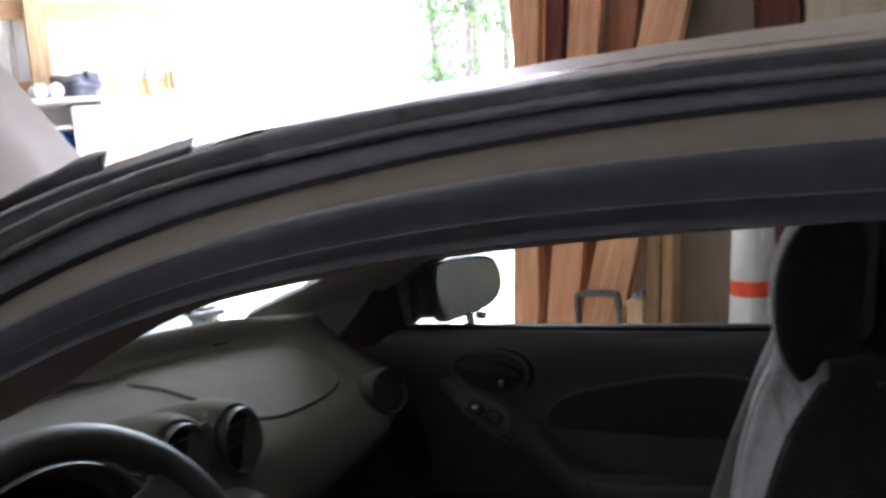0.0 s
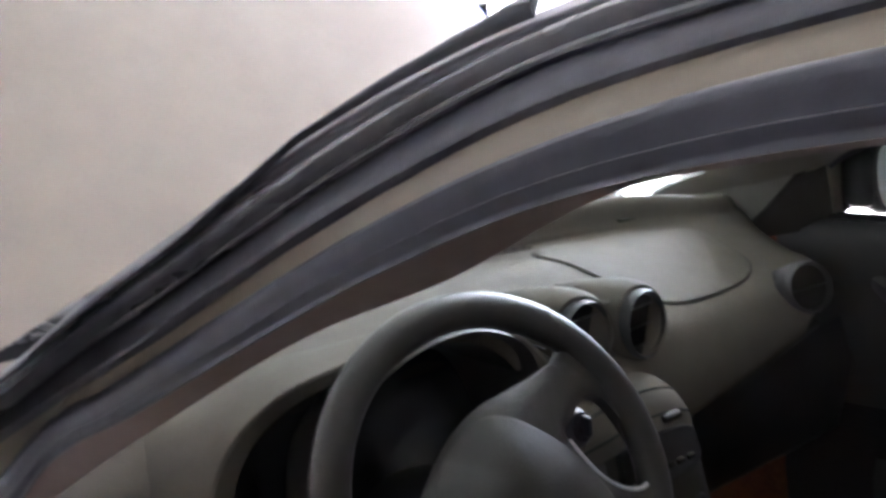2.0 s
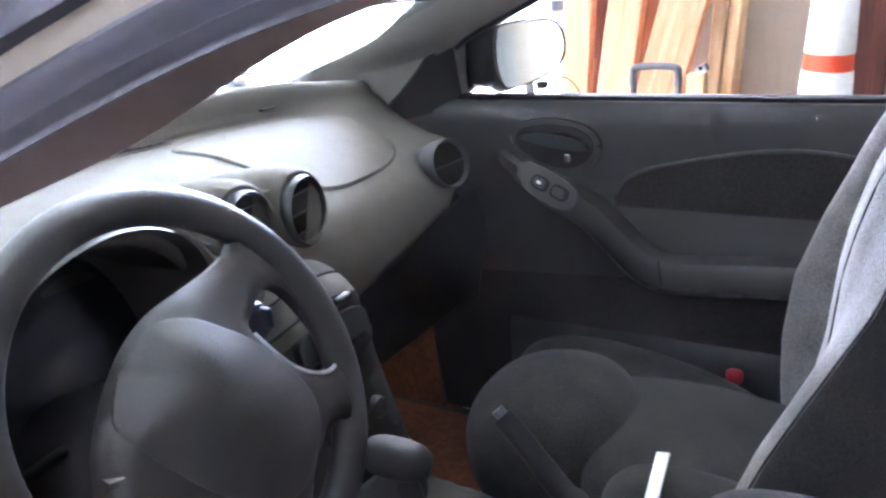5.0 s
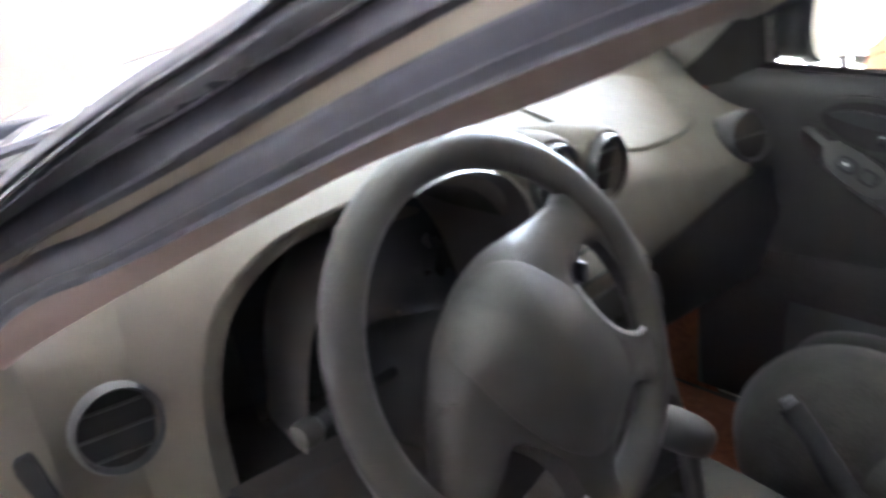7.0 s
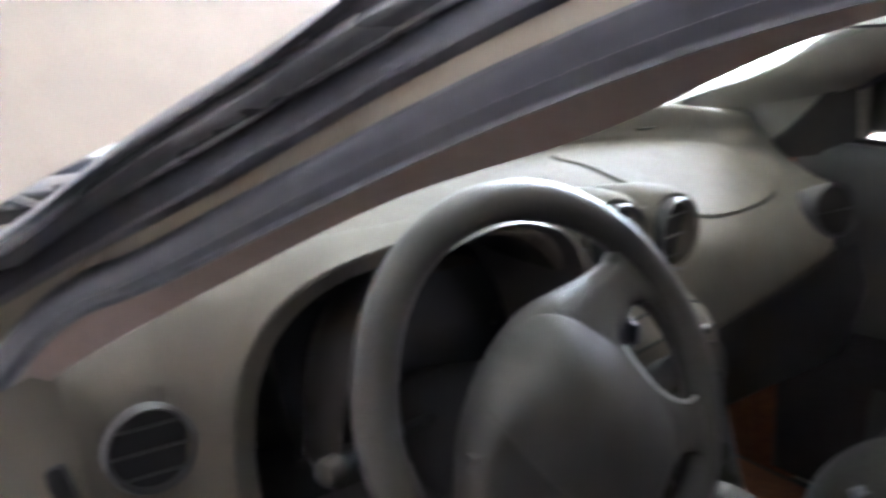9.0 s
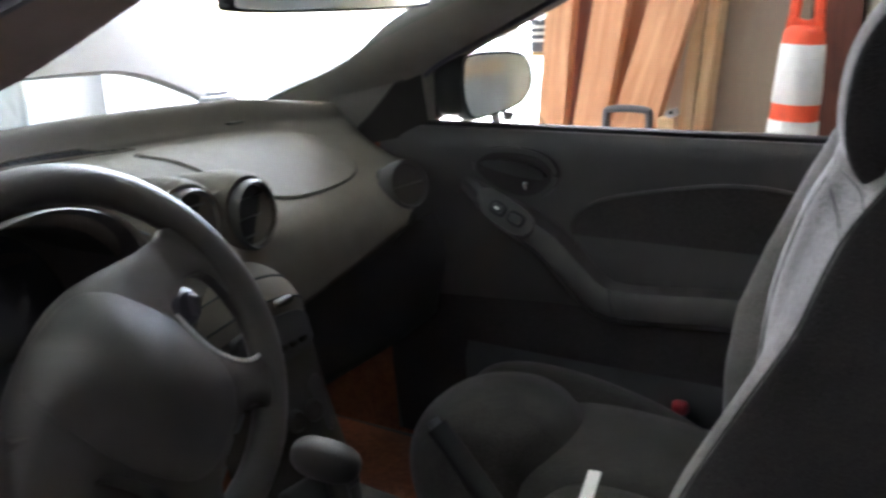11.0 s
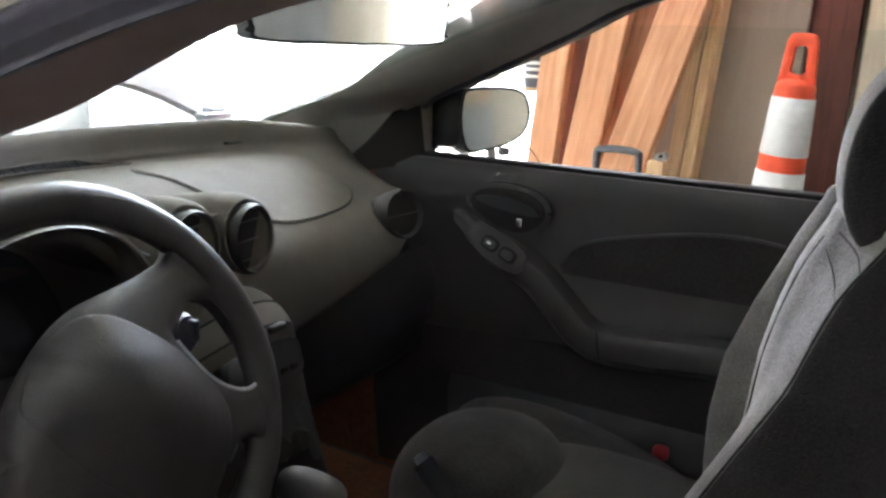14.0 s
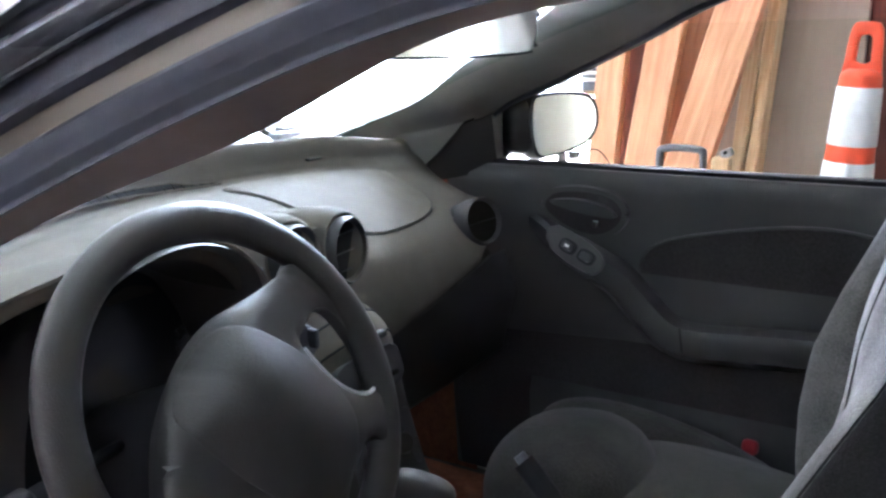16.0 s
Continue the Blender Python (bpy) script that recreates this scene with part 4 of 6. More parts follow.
# glove box and lower passenger dash
cpart("glove_box", loft([[(-0.215 + 0.012 * math.sin(9 * y), y, 0.795 - 0.25 * max(0, 0.16 - y)), (-0.205, y, 0.72), (-0.235, y, 0.60), (-0.32, y, 0.53)] for y in np.linspace(0.07, 0.52, 13)]), DARK, "dark glove box lid", dash)
cpart("glove_edge", tube([(-0.205, y, 0.757 + 0.10 * ((y - 0.07) / 0.49) ** 1.5) for y in np.linspace(0.08, 0.41, 14)], 0.010, 8), DASHDARK, "rounded lower dash edge", dash)

# centre stack
STACK = ((-0.150, 0.852), (-0.128, 0.835), (-0.112, 0.79), (-0.096, 0.72), (-0.070, 0.64), (-0.040, 0.56), (-0.03, 0.50))
def hood_point(f, u, out=0.0):
    """The rounded hood over the radio: f from its top to its brow, u across."""
    a = f * math.pi / 2
    return Vector((-0.225 + (0.110 + out) * math.sin(a) - 0.030 * abs(u) ** 3, -0.050 + 0.100 * u, 0.800 + (0.062 + out) * math.cos(a) - 0.030 * abs(u) ** 2.2))


cpart("centre_hood", loft([[hood_point(k / 10, j / 12 - 1) for j in range(25)] for k in range(11)]), DASH, "grey rounded hood of the centre fascia", dash)
stack_rows = [[hood_point(1, j / 10 - 1) + Vector((-0.004, 0, 0.002)) for j in range(21)]]
for k, (x, z) in enumerate(STACK[2:]):
    stack_rows.append([Vector((x - 0.03 * abs(u) ** 3, -0.050 + 0.098 * u, z - 0.02 * abs(u) ** 2.5)) for u in (j / 10 - 1 for j in range(21))])
cpart("centre_fascia", loft(stack_rows), DASHDARK, "dark centre fascia", dash)
for f in (0.52, 0.80):
    cpart("hood_groove", tube([hood_point(f, u, 0.0004) for u in np.linspace(-0.95, 0.95, 21)], 0.0016, 5), BLACK, "dark groove", dash)
radio = cpart("radio", prism([(x * 0.80, y) for x, y in smooth_outline([(-0.075, -0.025), (0, -0.03), (0.075, -0.025), (0.08, 0), (0.07, 0.022), (0, 0.027), (-0.07, 0.022), (-0.08, 0)], 40)], -0.01, 0.004, 0.003, axes((-0.110, -0.050, 0.772), (1, 0, 0.22), (0, 1, 0))), DARK, "dark car radio", dash)
for k in range(6):
    cpart("radio_button", rounded(0.006, 0.013, 0.007, 0.002, (-0.103, -0.095 + 0.018 * k, 0.760)), DASHDARK, "", radio)
cpart("hazard_button", rounded(0.012, 0.032, 0.010, 0.004, (-0.118, -0.020, 0.812)), DASHDARK, "hazard switch", dash)
heater = cpart("heater_panel", rounded(0.016, 0.125, 0.080, 0.007, (-0.091, -0.050, 0.67), 3, pose(0, 0, 0, 0, -16, 0)), DARK, "dark heater control panel", dash)
for k in range(3):
    cpart("heater_knob", turned([(0.015, 0), (0.014, 0.008), (0.011, 0.011), (0.0, 0.011)], 24, axes((-0.085, -0.090 + 0.034 * k, 0.672), (1, 0, 0.25), (0, 1, 0))), DASHDARK, "round heater knob", heater)
cpart("ash_tray", rounded(0.016, 0.13, 0.05, 0.006, (-0.054, -0.050, 0.585), 3, pose(0, 0, 0, 0, -20, 0)), DARK, "closed dark tray", dash)
cpart("ignition_lock", join(turned([(0.020, -0.05), (0.020, 0.0), (0.015, 0.006), (0.0, 0.006)], 24, axes((-0.045, -0.235, 0.885), (1, 0.2, 0.3), (0, 1, 0))), rounded(0.012, 0.006, 0.02, 0.002, (-0.034, -0.233, 0.889))), SEAL, "dark ignition lock", dash)

# ---- steering wheel, turned part of a turn to its side ----
TILT = radians(26.6)
steer = cgroup("steering_wheel", "dark four-spoke steering wheel turned to one side")
SW = axes((0.0, -0.367, 0.87), (math.cos(TILT), 0, math.sin(TILT)), (0, 1, 0)) @ pose(0, 0, 0, 0, 0, 38.5)
rings = []
for k in range(96):
    a = 2 * math.pi * k / 96
    c = Vector((0.010 + 0.168 * math.cos(a), 0.168 * math.sin(a), 0))
    d = Vector((math.cos(a), math.sin(a), 0))
    rings.append([SW @ (c + d * 0.0180 * math.cos(b) + Vector((0, 0, 0.0155 * math.sin(b)))) for b in (2 * math.pi * j / 16 for j in range(16))])
cpart("rim", loft(rings + rings[:1], True), WHEEL, "thick dark leatherette rim", steer)


PAD = smooth_outline([(0, 0.0665), (0.028, 0.064), (0.048, 0.056), (0.058, 0.036), (0.063, 0.010), (0.066, -0.020), (0.062, -0.062), (0.050, -0.096), (0.028, -0.111), (0, -0.115),
                      (-0.028, -0.111), (-0.050, -0.096), (-0.062, -0.062), (-0.066, -0.020), (-0.063, 0.010), (-0.058, 0.036), (-0.048, 0.056), (-0.028, 0.064)], 96)
# spoke plate: fills the lower half between hub and rim, with three cut-outs
SIDE_CUT = smooth_outline([(0.080, -0.020), (0.070, -0.048), (0.068, -0.076), (0.076, -0.103), (0.090, -0.121), (0.107, -0.126), (0.124, -0.110), (0.142, -0.070), (0.144, -0.044), (0.124, -0.026), (0.100, -0.022)], 40)
LOW_CUT = smooth_outline([(0.046, -0.134), (0.028, -0.123), (0.0, -0.120), (-0.028, -0.123), (-0.046, -0.134), (-0.050, -0.150), (-0.030, -0.159), (0, -0.161), (0.030, -0.159), (0.050, -0.150)], 36)
OUTLINE = [(0.010 + 0.163 * math.cos(radians(a)), 0.163 * math.sin(radians(a))) for a in np.linspace(4, -184, 56)]
UPPER_EDGE = spline([(-0.150, 0.011, 0), (-0.128, 0.024, 0), (-0.098, 0.043, 0), (-0.062, 0.060, 0), (-0.030, 0.067, 0), (0, 0.069, 0), (0.030, 0.067, 0), (0.062, 0.058, 0), (0.094, 0.040, 0), (0.122, 0.024, 0), (0.150, 0.011, 0)], 41)
OUTLINE += [(p.x, p.y) for p in UPPER_EDGE]


def cut_plate(outline, holes, front, back):
    """A moulded plate with holes; front(x, y) gives its height."""
    loops = [outline] + holes
    pts, edges = [], []
    for loop in loops:
        n = len(pts)
        pts += [Vector(p) for p in loop]
        edges += [(n + i, n + (i + 1) % len(loop)) for i in range(len(loop))]
    rim = len(pts)
    inner = [Vector((0.007 * i, 0.007 * k)) for i in range(-25, 27) for k in range(-26, 11)]
    pts += [p for p in inner if min((p - q).length for q in pts[:rim]) > 0.005]
    vs, es, fs, _, _, _ = delaunay_2d_cdt(pts, edges, [], 0, 1e-6)

    def within(p, loop):
        odd = False
        for (ax, ay), (bx, by) in zip(loop, loop[1:] + loop[:1]):
            if (ay > p.y) != (by > p.y) and p.x < (bx - ax) * (p.y - ay) / (by - ay) + ax:
                odd = not odd
        return odd

    bm = bmesh.new()
    up = [bm.verts.new(SW @ Vector((v.x, v.y, front(v.x, v.y)))) for v in vs]
    low = [bm.verts.new(SW @ Vector((v.x, v.y, back))) for v in vs]
    used = {}
    for f in fs:
        c = (vs[f[0]] + vs[f[1]] + vs[f[2]]) / 3
        if not within(c, outline) or any(within(c, h) for h in holes):
            continue
        bm.faces.new([up[i] for i in f])
        bm.faces.new([low[i] for i in reversed(f)])
        for a, b in zip(f, f[1:] + f[:1]):
            key = (min(a, b), max(a, b))
            used[key] = used.get(key, 0) + 1
    for (a, b), k in used.items():
        if k == 1:
            bm.faces.new((up[a], up[b], low[b], low[a]))
    bmesh.ops.delete(bm, geom=[v for v in bm.verts if not v.link_faces], context="VERTS")
    return bm


HOLES = [[(-a, b) for a, b in SIDE_CUT], SIDE_CUT, LOW_CUT]


def plate_height(x, y):
    """A low dome over the hub that rolls off along its upper edge and at the cut-outs."""
    r = math.hypot(x, 0.85 * (y + 0.02))
    h = 0.036 - 0.030 * min(1.0, r / 0.155) ** 1.5
    near = min(math.hypot(x - a, y - b) for hole in HOLES for a, b in hole)
    roll = min(math.hypot(x - p.x, y - p.y) for p in UPPER_EDGE)
    wide = 0.012 + 0.030 * max(0.0, 1 - abs(x) / 0.10)
    return h - 0.005 * max(0.0, 1 - near / 0.012) ** 2 - (0.008 + 0.026 * max(0.0, 1 - abs(x) / 0.11)) * max(0.0, 1 - roll / wide) ** 2


rings = []
for f, lift in ((1.0, -0.004), (1.0, 0.0003), (0.985, 0.0010), (0.95, 0.0018), (0.88, 0.0032), (0.78, 0.0055), (0.66, 0.008), (0.5, 0.0105), (0.34, 0.012), (0.18, 0.013), (0.02, 0.013)):
    rings.append([SW @ Vector((x * f, -0.025 + (y + 0.025) * f, plate_height(x * f, -0.025 + (y + 0.025) * f) + lift)) for x, y in PAD])
cpart("airbag_pad", loft(rings, True, True), WHEEL, "domed airbag pad", steer)
cpart("spoke_plate", cut_plate(OUTLINE, [SIDE_CUT, [(-a, b) for a, b in reversed(SIDE_CUT)], LOW_CUT], plate_height, -0.012), WHEEL, "moulded four-spoke plate with three cut-outs", steer)
cpart("spoke_edge", tube([SW @ Vector((x, y, plate_height(x, y) + 0.0008)) for x, y in SIDE_CUT[1:17]], 0.0022, 6), SILVER, "thin bright spoke edging", steer)
cpart("spoke_edge", tube([SW @ Vector((-x, y, plate_height(x, y) + 0.0008)) for x, y in SIDE_CUT[12:17]], 0.0018, 6), SILVER, "thin bright spoke edging", steer)
for x, y in ((0.030, -0.126), (0.004, -0.1225), (-0.024, -0.126)):
    cpart("wheel_button", rounded(0.022, 0.010, 0.012, 0.004, SW @ Vector((x, y - 0.006, -0.004)), 2, SW.to_3x3().to_4x4()), GREYPLASTIC, "grey wheel switch", steer)
col = Matrix.Translation((0, 0, 0)) @ axes((0.0, -0.37, 0.87), (math.cos(TILT), 0, math.sin(TILT)), (0, 1, 0))
cpart("column_shroud", loft([[col @ Vector((0.062 * math.cos(a) * k, 0.055 * math.sin(a) * k - 0.01, h)) for a in (2 * math.pi * j / 24 for j in range(24))] for h, k in ((-0.22, 1.25), (-0.10, 1.1), (-0.045, 0.95), (-0.03, 0.8))], True, True), BLACK, "dark steering column shroud", dash)
stalk = cpart("indicator_stalk", tube(spline([(-0.085, -0.43, 0.845), (-0.060, -0.50, 0.855), (-0.030, -0.548, 0.866)], 8), [0.005] * 5 + [0.006, 0.007, 0.007], 12), BLACK, "dark indicator stalk", dash)
cpart("stalk_knob", turned([(0.008, 0), (0.0115, 0.004), (0.0115, 0.014), (0.009, 0.019), (0.0, 0.021)], 20, axes((-0.030, -0.546, 0.866), (0.2, -1, 0.02), (1, 0, 0))), DASHDARK, "grey end knob of the stalk", stalk)

# ---- rear-view mirror ----
rvm = cgroup("rear_view_mirror", "black rear-view mirror hung from the windscreen")
m = axes((0.028, -0.058, 1.189), (0.93, -0.36, -0.03), (0.36, 0.93, 0))
RV = smooth_outline([(-0.116, -0.018), (-0.104, -0.030), (0, -0.033), (0.106, -0.031), (0.118, -0.020), (0.120, 0.008), (0.110, 0.030), (0, 0.036), (-0.110, 0.030), (-0.120, 0.004)], 72)
cpart("mirror_case", prism(RV, -0.030, 0.0, 0.006, m, 3), DARK, "black mirror housing", rvm)
cpart("mirror_glass", prism([(x * 0.97, y * 0.91) for x, y in RV], -0.001, 0.0022, 0.0, m), MIRROR, "mirror glass", rvm, False)
cpart("mirror_stem", tube([(0.02, -0.05, 1.20), (-0.01, -0.03, 1.255)], 0.010, 10), DARK, "black mirror stem", rvm)

# ---- passenger door ----
door = cgroup("passenger_door", "closed passenger door with grey trim and dark cloth insert")


def door_y(x, z):
    """The inside face of the door trim."""
    y = table(z, (0.28, 0.45, 0.60, 0.66, 0.72, 0.80, 0.88, 0.922, 0.937), (0.615, 0.605, 0.590, 0.582, 0.592, 0.600, 0.598, 0.600, 0.612))
    return y


rows = [[Vector((x, door_y(x, z), z)) for z in (0.28, 0.36, 0.45, 0.53, 0.60, 0.66, 0.72, 0.80, 0.86, 0.90, 0.92, 0.931, 0.937)] + [Vector((x, 0.628, 0.9385)), Vector((x, 0.650, 0.937))] for x in np.linspace(-0.40, 0.62, 30)]
cpart("door_panel", loft(rows), DOORTRIM, "grey door trim panel", door)
cpart("window_seal", rounded(0.98, 0.034, 0.009, 0.003, (0.13, 0.637, 0.9405)), BLACK, "black rubber window seal", door)
side_glass = cpart("window_glass", loft([[(x, 0.668 - 0.50 * (z - 0.93), z) for x in (-0.30, 0.55)] for z in (0.92, 1.19)]), SIDEGLASS, "clear side window", door)
side_glass.visible_shadow = False
skin = [[Vector((x, y, z)) for y, z in ((0.665, 0.935), (0.72, 0.90), (0.765, 0.75), (0.77, 0.55), (0.745, 0.32))] for x in (-0.62, -0.3, 0.1, 0.62, 1.32)]
cpart("door_skin", loft(skin), PAINT, "champagne outer door skin", door)

YD = Matrix(((1, 0, 0, 0), (0, 0, -1, 0), (0, 1, 0, 0), (0, 0, 0, 1)))
BEZEL = smooth_outline([(-0.190, 0.872), (-0.165, 0.902), (-0.10, 0.910), (-0.04, 0.898), (-0.016, 0.868), (-0.030, 0.836), (-0.070, 0.815), (-0.120, 0.822), (-0.165, 0.845)], 64)
bz = cpart("handle_bezel", prism(BEZEL, -0.602, -0.588, 0.010, YD.copy() @ Matrix.Scale(1, 4), 3), DOORTRIM, "dark oval door handle recess", door)
cx, cz = -0.103, 0.862
cpart("recess", prism([(cx + (x - cx) * 0.86, cz + (z - cz) * 0.80) for x, z in BEZEL], -0.59, -0.5865, 0.002, YD), DOORDARK, "black finger recess", bz)
cpart("door_handle", prism(smooth_outline([(-0.165, 0.880), (-0.12, 0.888), (-0.06, 0.880), (-0.035, 0.862), (-0.06, 0.858), (-0.12, 0.866)], 40), -0.588, -0.576, 0.004, YD), DARK, "dark door pull lever", bz)
cpart("lock_button", rounded(0.012, 0.010, 0.016, 0.003, (-0.072, 0.578, 0.845)), CHROME, "small pale lock tab", bz)

# armrest: slopes down from the switches, then runs level to the rear
ARM = spline([(-0.215, 0.598, 0.850), (-0.180, 0.580, 0.838), (-0.130, 0.553, 0.818), (-0.08, 0.544, 0.798), (-0.014, 0.541, 0.766), (0.030, 0.540, 0.728), (0.075, 0.538, 0.690), (0.110, 0.537, 0.680), (0.18, 0.536, 0.684), (0.30, 0.536, 0.694), (0.56, 0.54, 0.702)], 44)
rows = []
for i, p in enumerate(ARM):
    d = (ARM[min(i + 1, 43)] - ARM[max(i - 1, 0)]).normalized()
    up = Vector((-d.z, 0, d.x))
    thick = 0.016 + 0.016 * min(1, i / 25)
    rows.append([Vector((p.x, 0.605, p.z)) + up * 0.004, Vector((p.x, min(p.y + 0.02, 0.603), p.z)) + up * 0.008, p + up * 0.004 + Vector((0, 0.006, 0)), p - up * 0.006, p - up * (thick + 0.01) + Vector((0, 0.004, 0)), p - up * (thick + 0.024) + Vector((0, 0.02, 0)), Vector((p.x, 0.60, p.z)) - up * (thick + 0.035)])
arm = cpart("armrest", loft(rows), DOORTRIM, "moulded grey armrest that dips then runs level", door)
cpart("armrest_seam", tube([(0.100, 0.535, 0.690), (0.104, 0.534, 0.660), (0.104, 0.545, 0.635)], 0.0018, 5), BLACK, "thin seam", arm)
SWITCH = smooth_outline([(-0.060, 0.010), (-0.045, 0.024), (0.0, 0.026), (0.045, 0.020), (0.064, 0.0), (0.050, -0.022), (0.0, -0.026), (-0.045, -0.016)], 48)
sm = axes((-0.100, 0.543, 0.803), (0.12, -0.92, 0.38), (0.91, 0, -0.415))
sp = cpart("switch_panel", prism(SWITCH, -0.02, 0.004, 0.003, sm), ENDTRIM, "pale oval window switch plate", door)
for u in (-0.010, 0.029):
    cpart("switch_well", prism(smooth_outline([(u - 0.014, -0.010), (u + 0.014, -0.010), (u + 0.014, 0.010), (u - 0.014, 0.010)], 24), 0.003, 0.0052, 0.0, sm), BLACK, "black switch well", sp)
    cpart("window_switch", prism(smooth_outline([(u - 0.010, -0.006), (u + 0.008, -0.007), (u + 0.008, 0.006), (u - 0.010, 0.006)], 24), 0.004, 0.011, 0.002, sm), DARK, "black rocker switch", sp)
    if u < 0:
        cpart("switch_mark", prism([(u - 0.005, -0.002), (u + 0.003, -0.002), (u + 0.003, 0.002), (u - 0.005, 0.002)], 0.011, 0.0114, 0.0, sm), PAPER, "white switch mark", sp)
INSERT = smooth_outline([(0.012, 0.745), (0.010, 0.79), (0.05, 0.822), (0.14, 0.846), (0.26, 0.866), (0.36, 0.864), (0.46, 0.838), (0.56, 0.80), (0.565, 0.715), (0.30, 0.705), (0.10, 0.70)], 72)
cpart("cloth_insert", prism(INSERT, -0.603, -0.596, 0.004, YD), DOORCLOTH, "dark cloth insert panel", door)
cpart("insert_edge", tube([(x, 0.595, z) for x, z in INSERT[5:48]], 0.0035, 6), DOORTRIM, "raised rim of the insert", door)
cpart("map_pocket", loft([[(x, 0.60, 0.54), (x, 0.578, 0.535), (x, 0.565, 0.50), (x, 0.57, 0.38), (x, 0.60, 0.33)] for x in np.linspace(-0.20, 0.30, 12)]), DARK, "dark map pocket", door)
cpart("lower_trim", loft([[(x, 0.590, 0.645 - 0.10 * max(0, -x)), (x, 0.578, 0.61 - 0.10 * max(0, -x)), (x, 0.575, 0.45), (x, 0.60, 0.29)] for x in np.linspace(-0.38, 0.60, 20)]), DOORDARK, "dark carpeted lower door trim", door)

# wing mirror outside the passenger window
wing = cgroup("wing_mirror", "dark passenger wing mirror")
wm = axes((-0.205, 0.735, 1.008), (0.866, -0.50, 0.075), (0.50, 0.866, 0))
WM = smooth_outline([(-0.078, 0.045), (-0.060, 0.058), (0.0, 0.060), (0.060, 0.052), (0.080, 0.020), (0.074, -0.020), (0.040, -0.048), (-0.03, -0.062), (-0.070, -0.060), (-0.084, -0.01)], 64)
rings = []
for f, h in ((0.93, -0.002), (1.0, 0.0), (1.05, -0.012), (1.06, -0.03), (0.98, -0.065), (0.78, -0.092), (0.4, -0.105), (0.02, -0.107)):
    rings.append([wm @ Vector((x * f, y * f, h)) for x, y in WM])
cpart("mirror_shell", loft(rings, True, True), DARK, "black mirror shell", wing)
cpart("mirror_glass", prism([(x * 0.93, y * 0.93) for x, y in WM], -0.004, -0.0005, 0, wm), MIRROR, "mirror glass", wing, False)
cpart("mirror_foot", rounded(0.10, 0.075, 0.112, 0.032, (-0.292, 0.690, 1.004), 4, pose(0, 0, 0, 0, 0, -28)), DARK, "black mirror foot on the door", wing)
cpart("adjuster", join(tube([(-0.215, 0.735, 0.952), (-0.213, 0.738, 0.925)], 0.010, 8), turned([(0.008, 0), (0.013, 0.004), (0.012, 0.016), (0.0, 0.018)], 14, Matrix.Translation((-0.190, 0.742, 0.935)))), STEEL, "loose metal mirror fitting", wing)
cpart("loose_wire", tube(spline([(-0.185, 0.745, 0.945), (-0.150, 0.76, 0.955), (-0.125, 0.77, 0.925), (-0.120, 0.77, 0.890)], 12), 0.0012, 5), BLACK, "thin hanging wire", wing)
cpart("mirror_arm", tube(spline([(-0.33, 0.66, 0.955), (-0.32, 0.70, 0.965), (-0.28, 0.74, 0.985)], 10), [0.03] * 10, 14, 0.8), DARK, "black mirror arm", wing)

# ---- seats ----
def back_section(z):
    """The outline of a seat back at a height: lateral place and depth."""
    zs = (0.44, 0.52, 0.60, 0.70, 0.80, 0.85, 0.92, 0.97)
    x0 = table(z, zs, (0.295, 0.315, 0.345, 0.395, 0.447, 0.463, 0.490, 0.525))
    x1 = table(z, zs, (0.53, 0.555, 0.585, 0.610, 0.628, 0.632, 0.628, 0.615))
    xc = table(z, zs, (0.36, 0.365, 0.375, 0.395, 0.405, 0.415, 0.436, 0.462))
    xf = table(z, zs, (0.310, 0.303, 0.302, 0.316, 0.352, 0.374, 0.404, 0.430))
    hw = table(z, zs, (0.205, 0.215, 0.218, 0.214, 0.204, 0.195, 0.178, 0.155))
    pts = [(x1, -0.88), (x1 - 0.03, -1.0), (x0 + 0.06, -1.0), (x0 + 0.022, -0.985), (x0 + 0.003, -0.93), (x0 - 0.010, -0.82), (0.55 * x0 + 0.45 * xc - 0.004, -0.66), (xc + 0.003, -0.5), (xc - 0.004, -0.25),
           (xc - 0.006, 0), (xc - 0.004, 0.25), (xc, 0.45), (0.4 * xc + 0.6 * xf, 0.58), (xf, 0.70), (xf + 0.008, 0.84), (xf + 0.035, 0.96), (xf + 0.075, 1.0), (x1 - 0.03, 1.0), (x1, 0.88)]
    return [(x, u * hw) for x, u in pts]


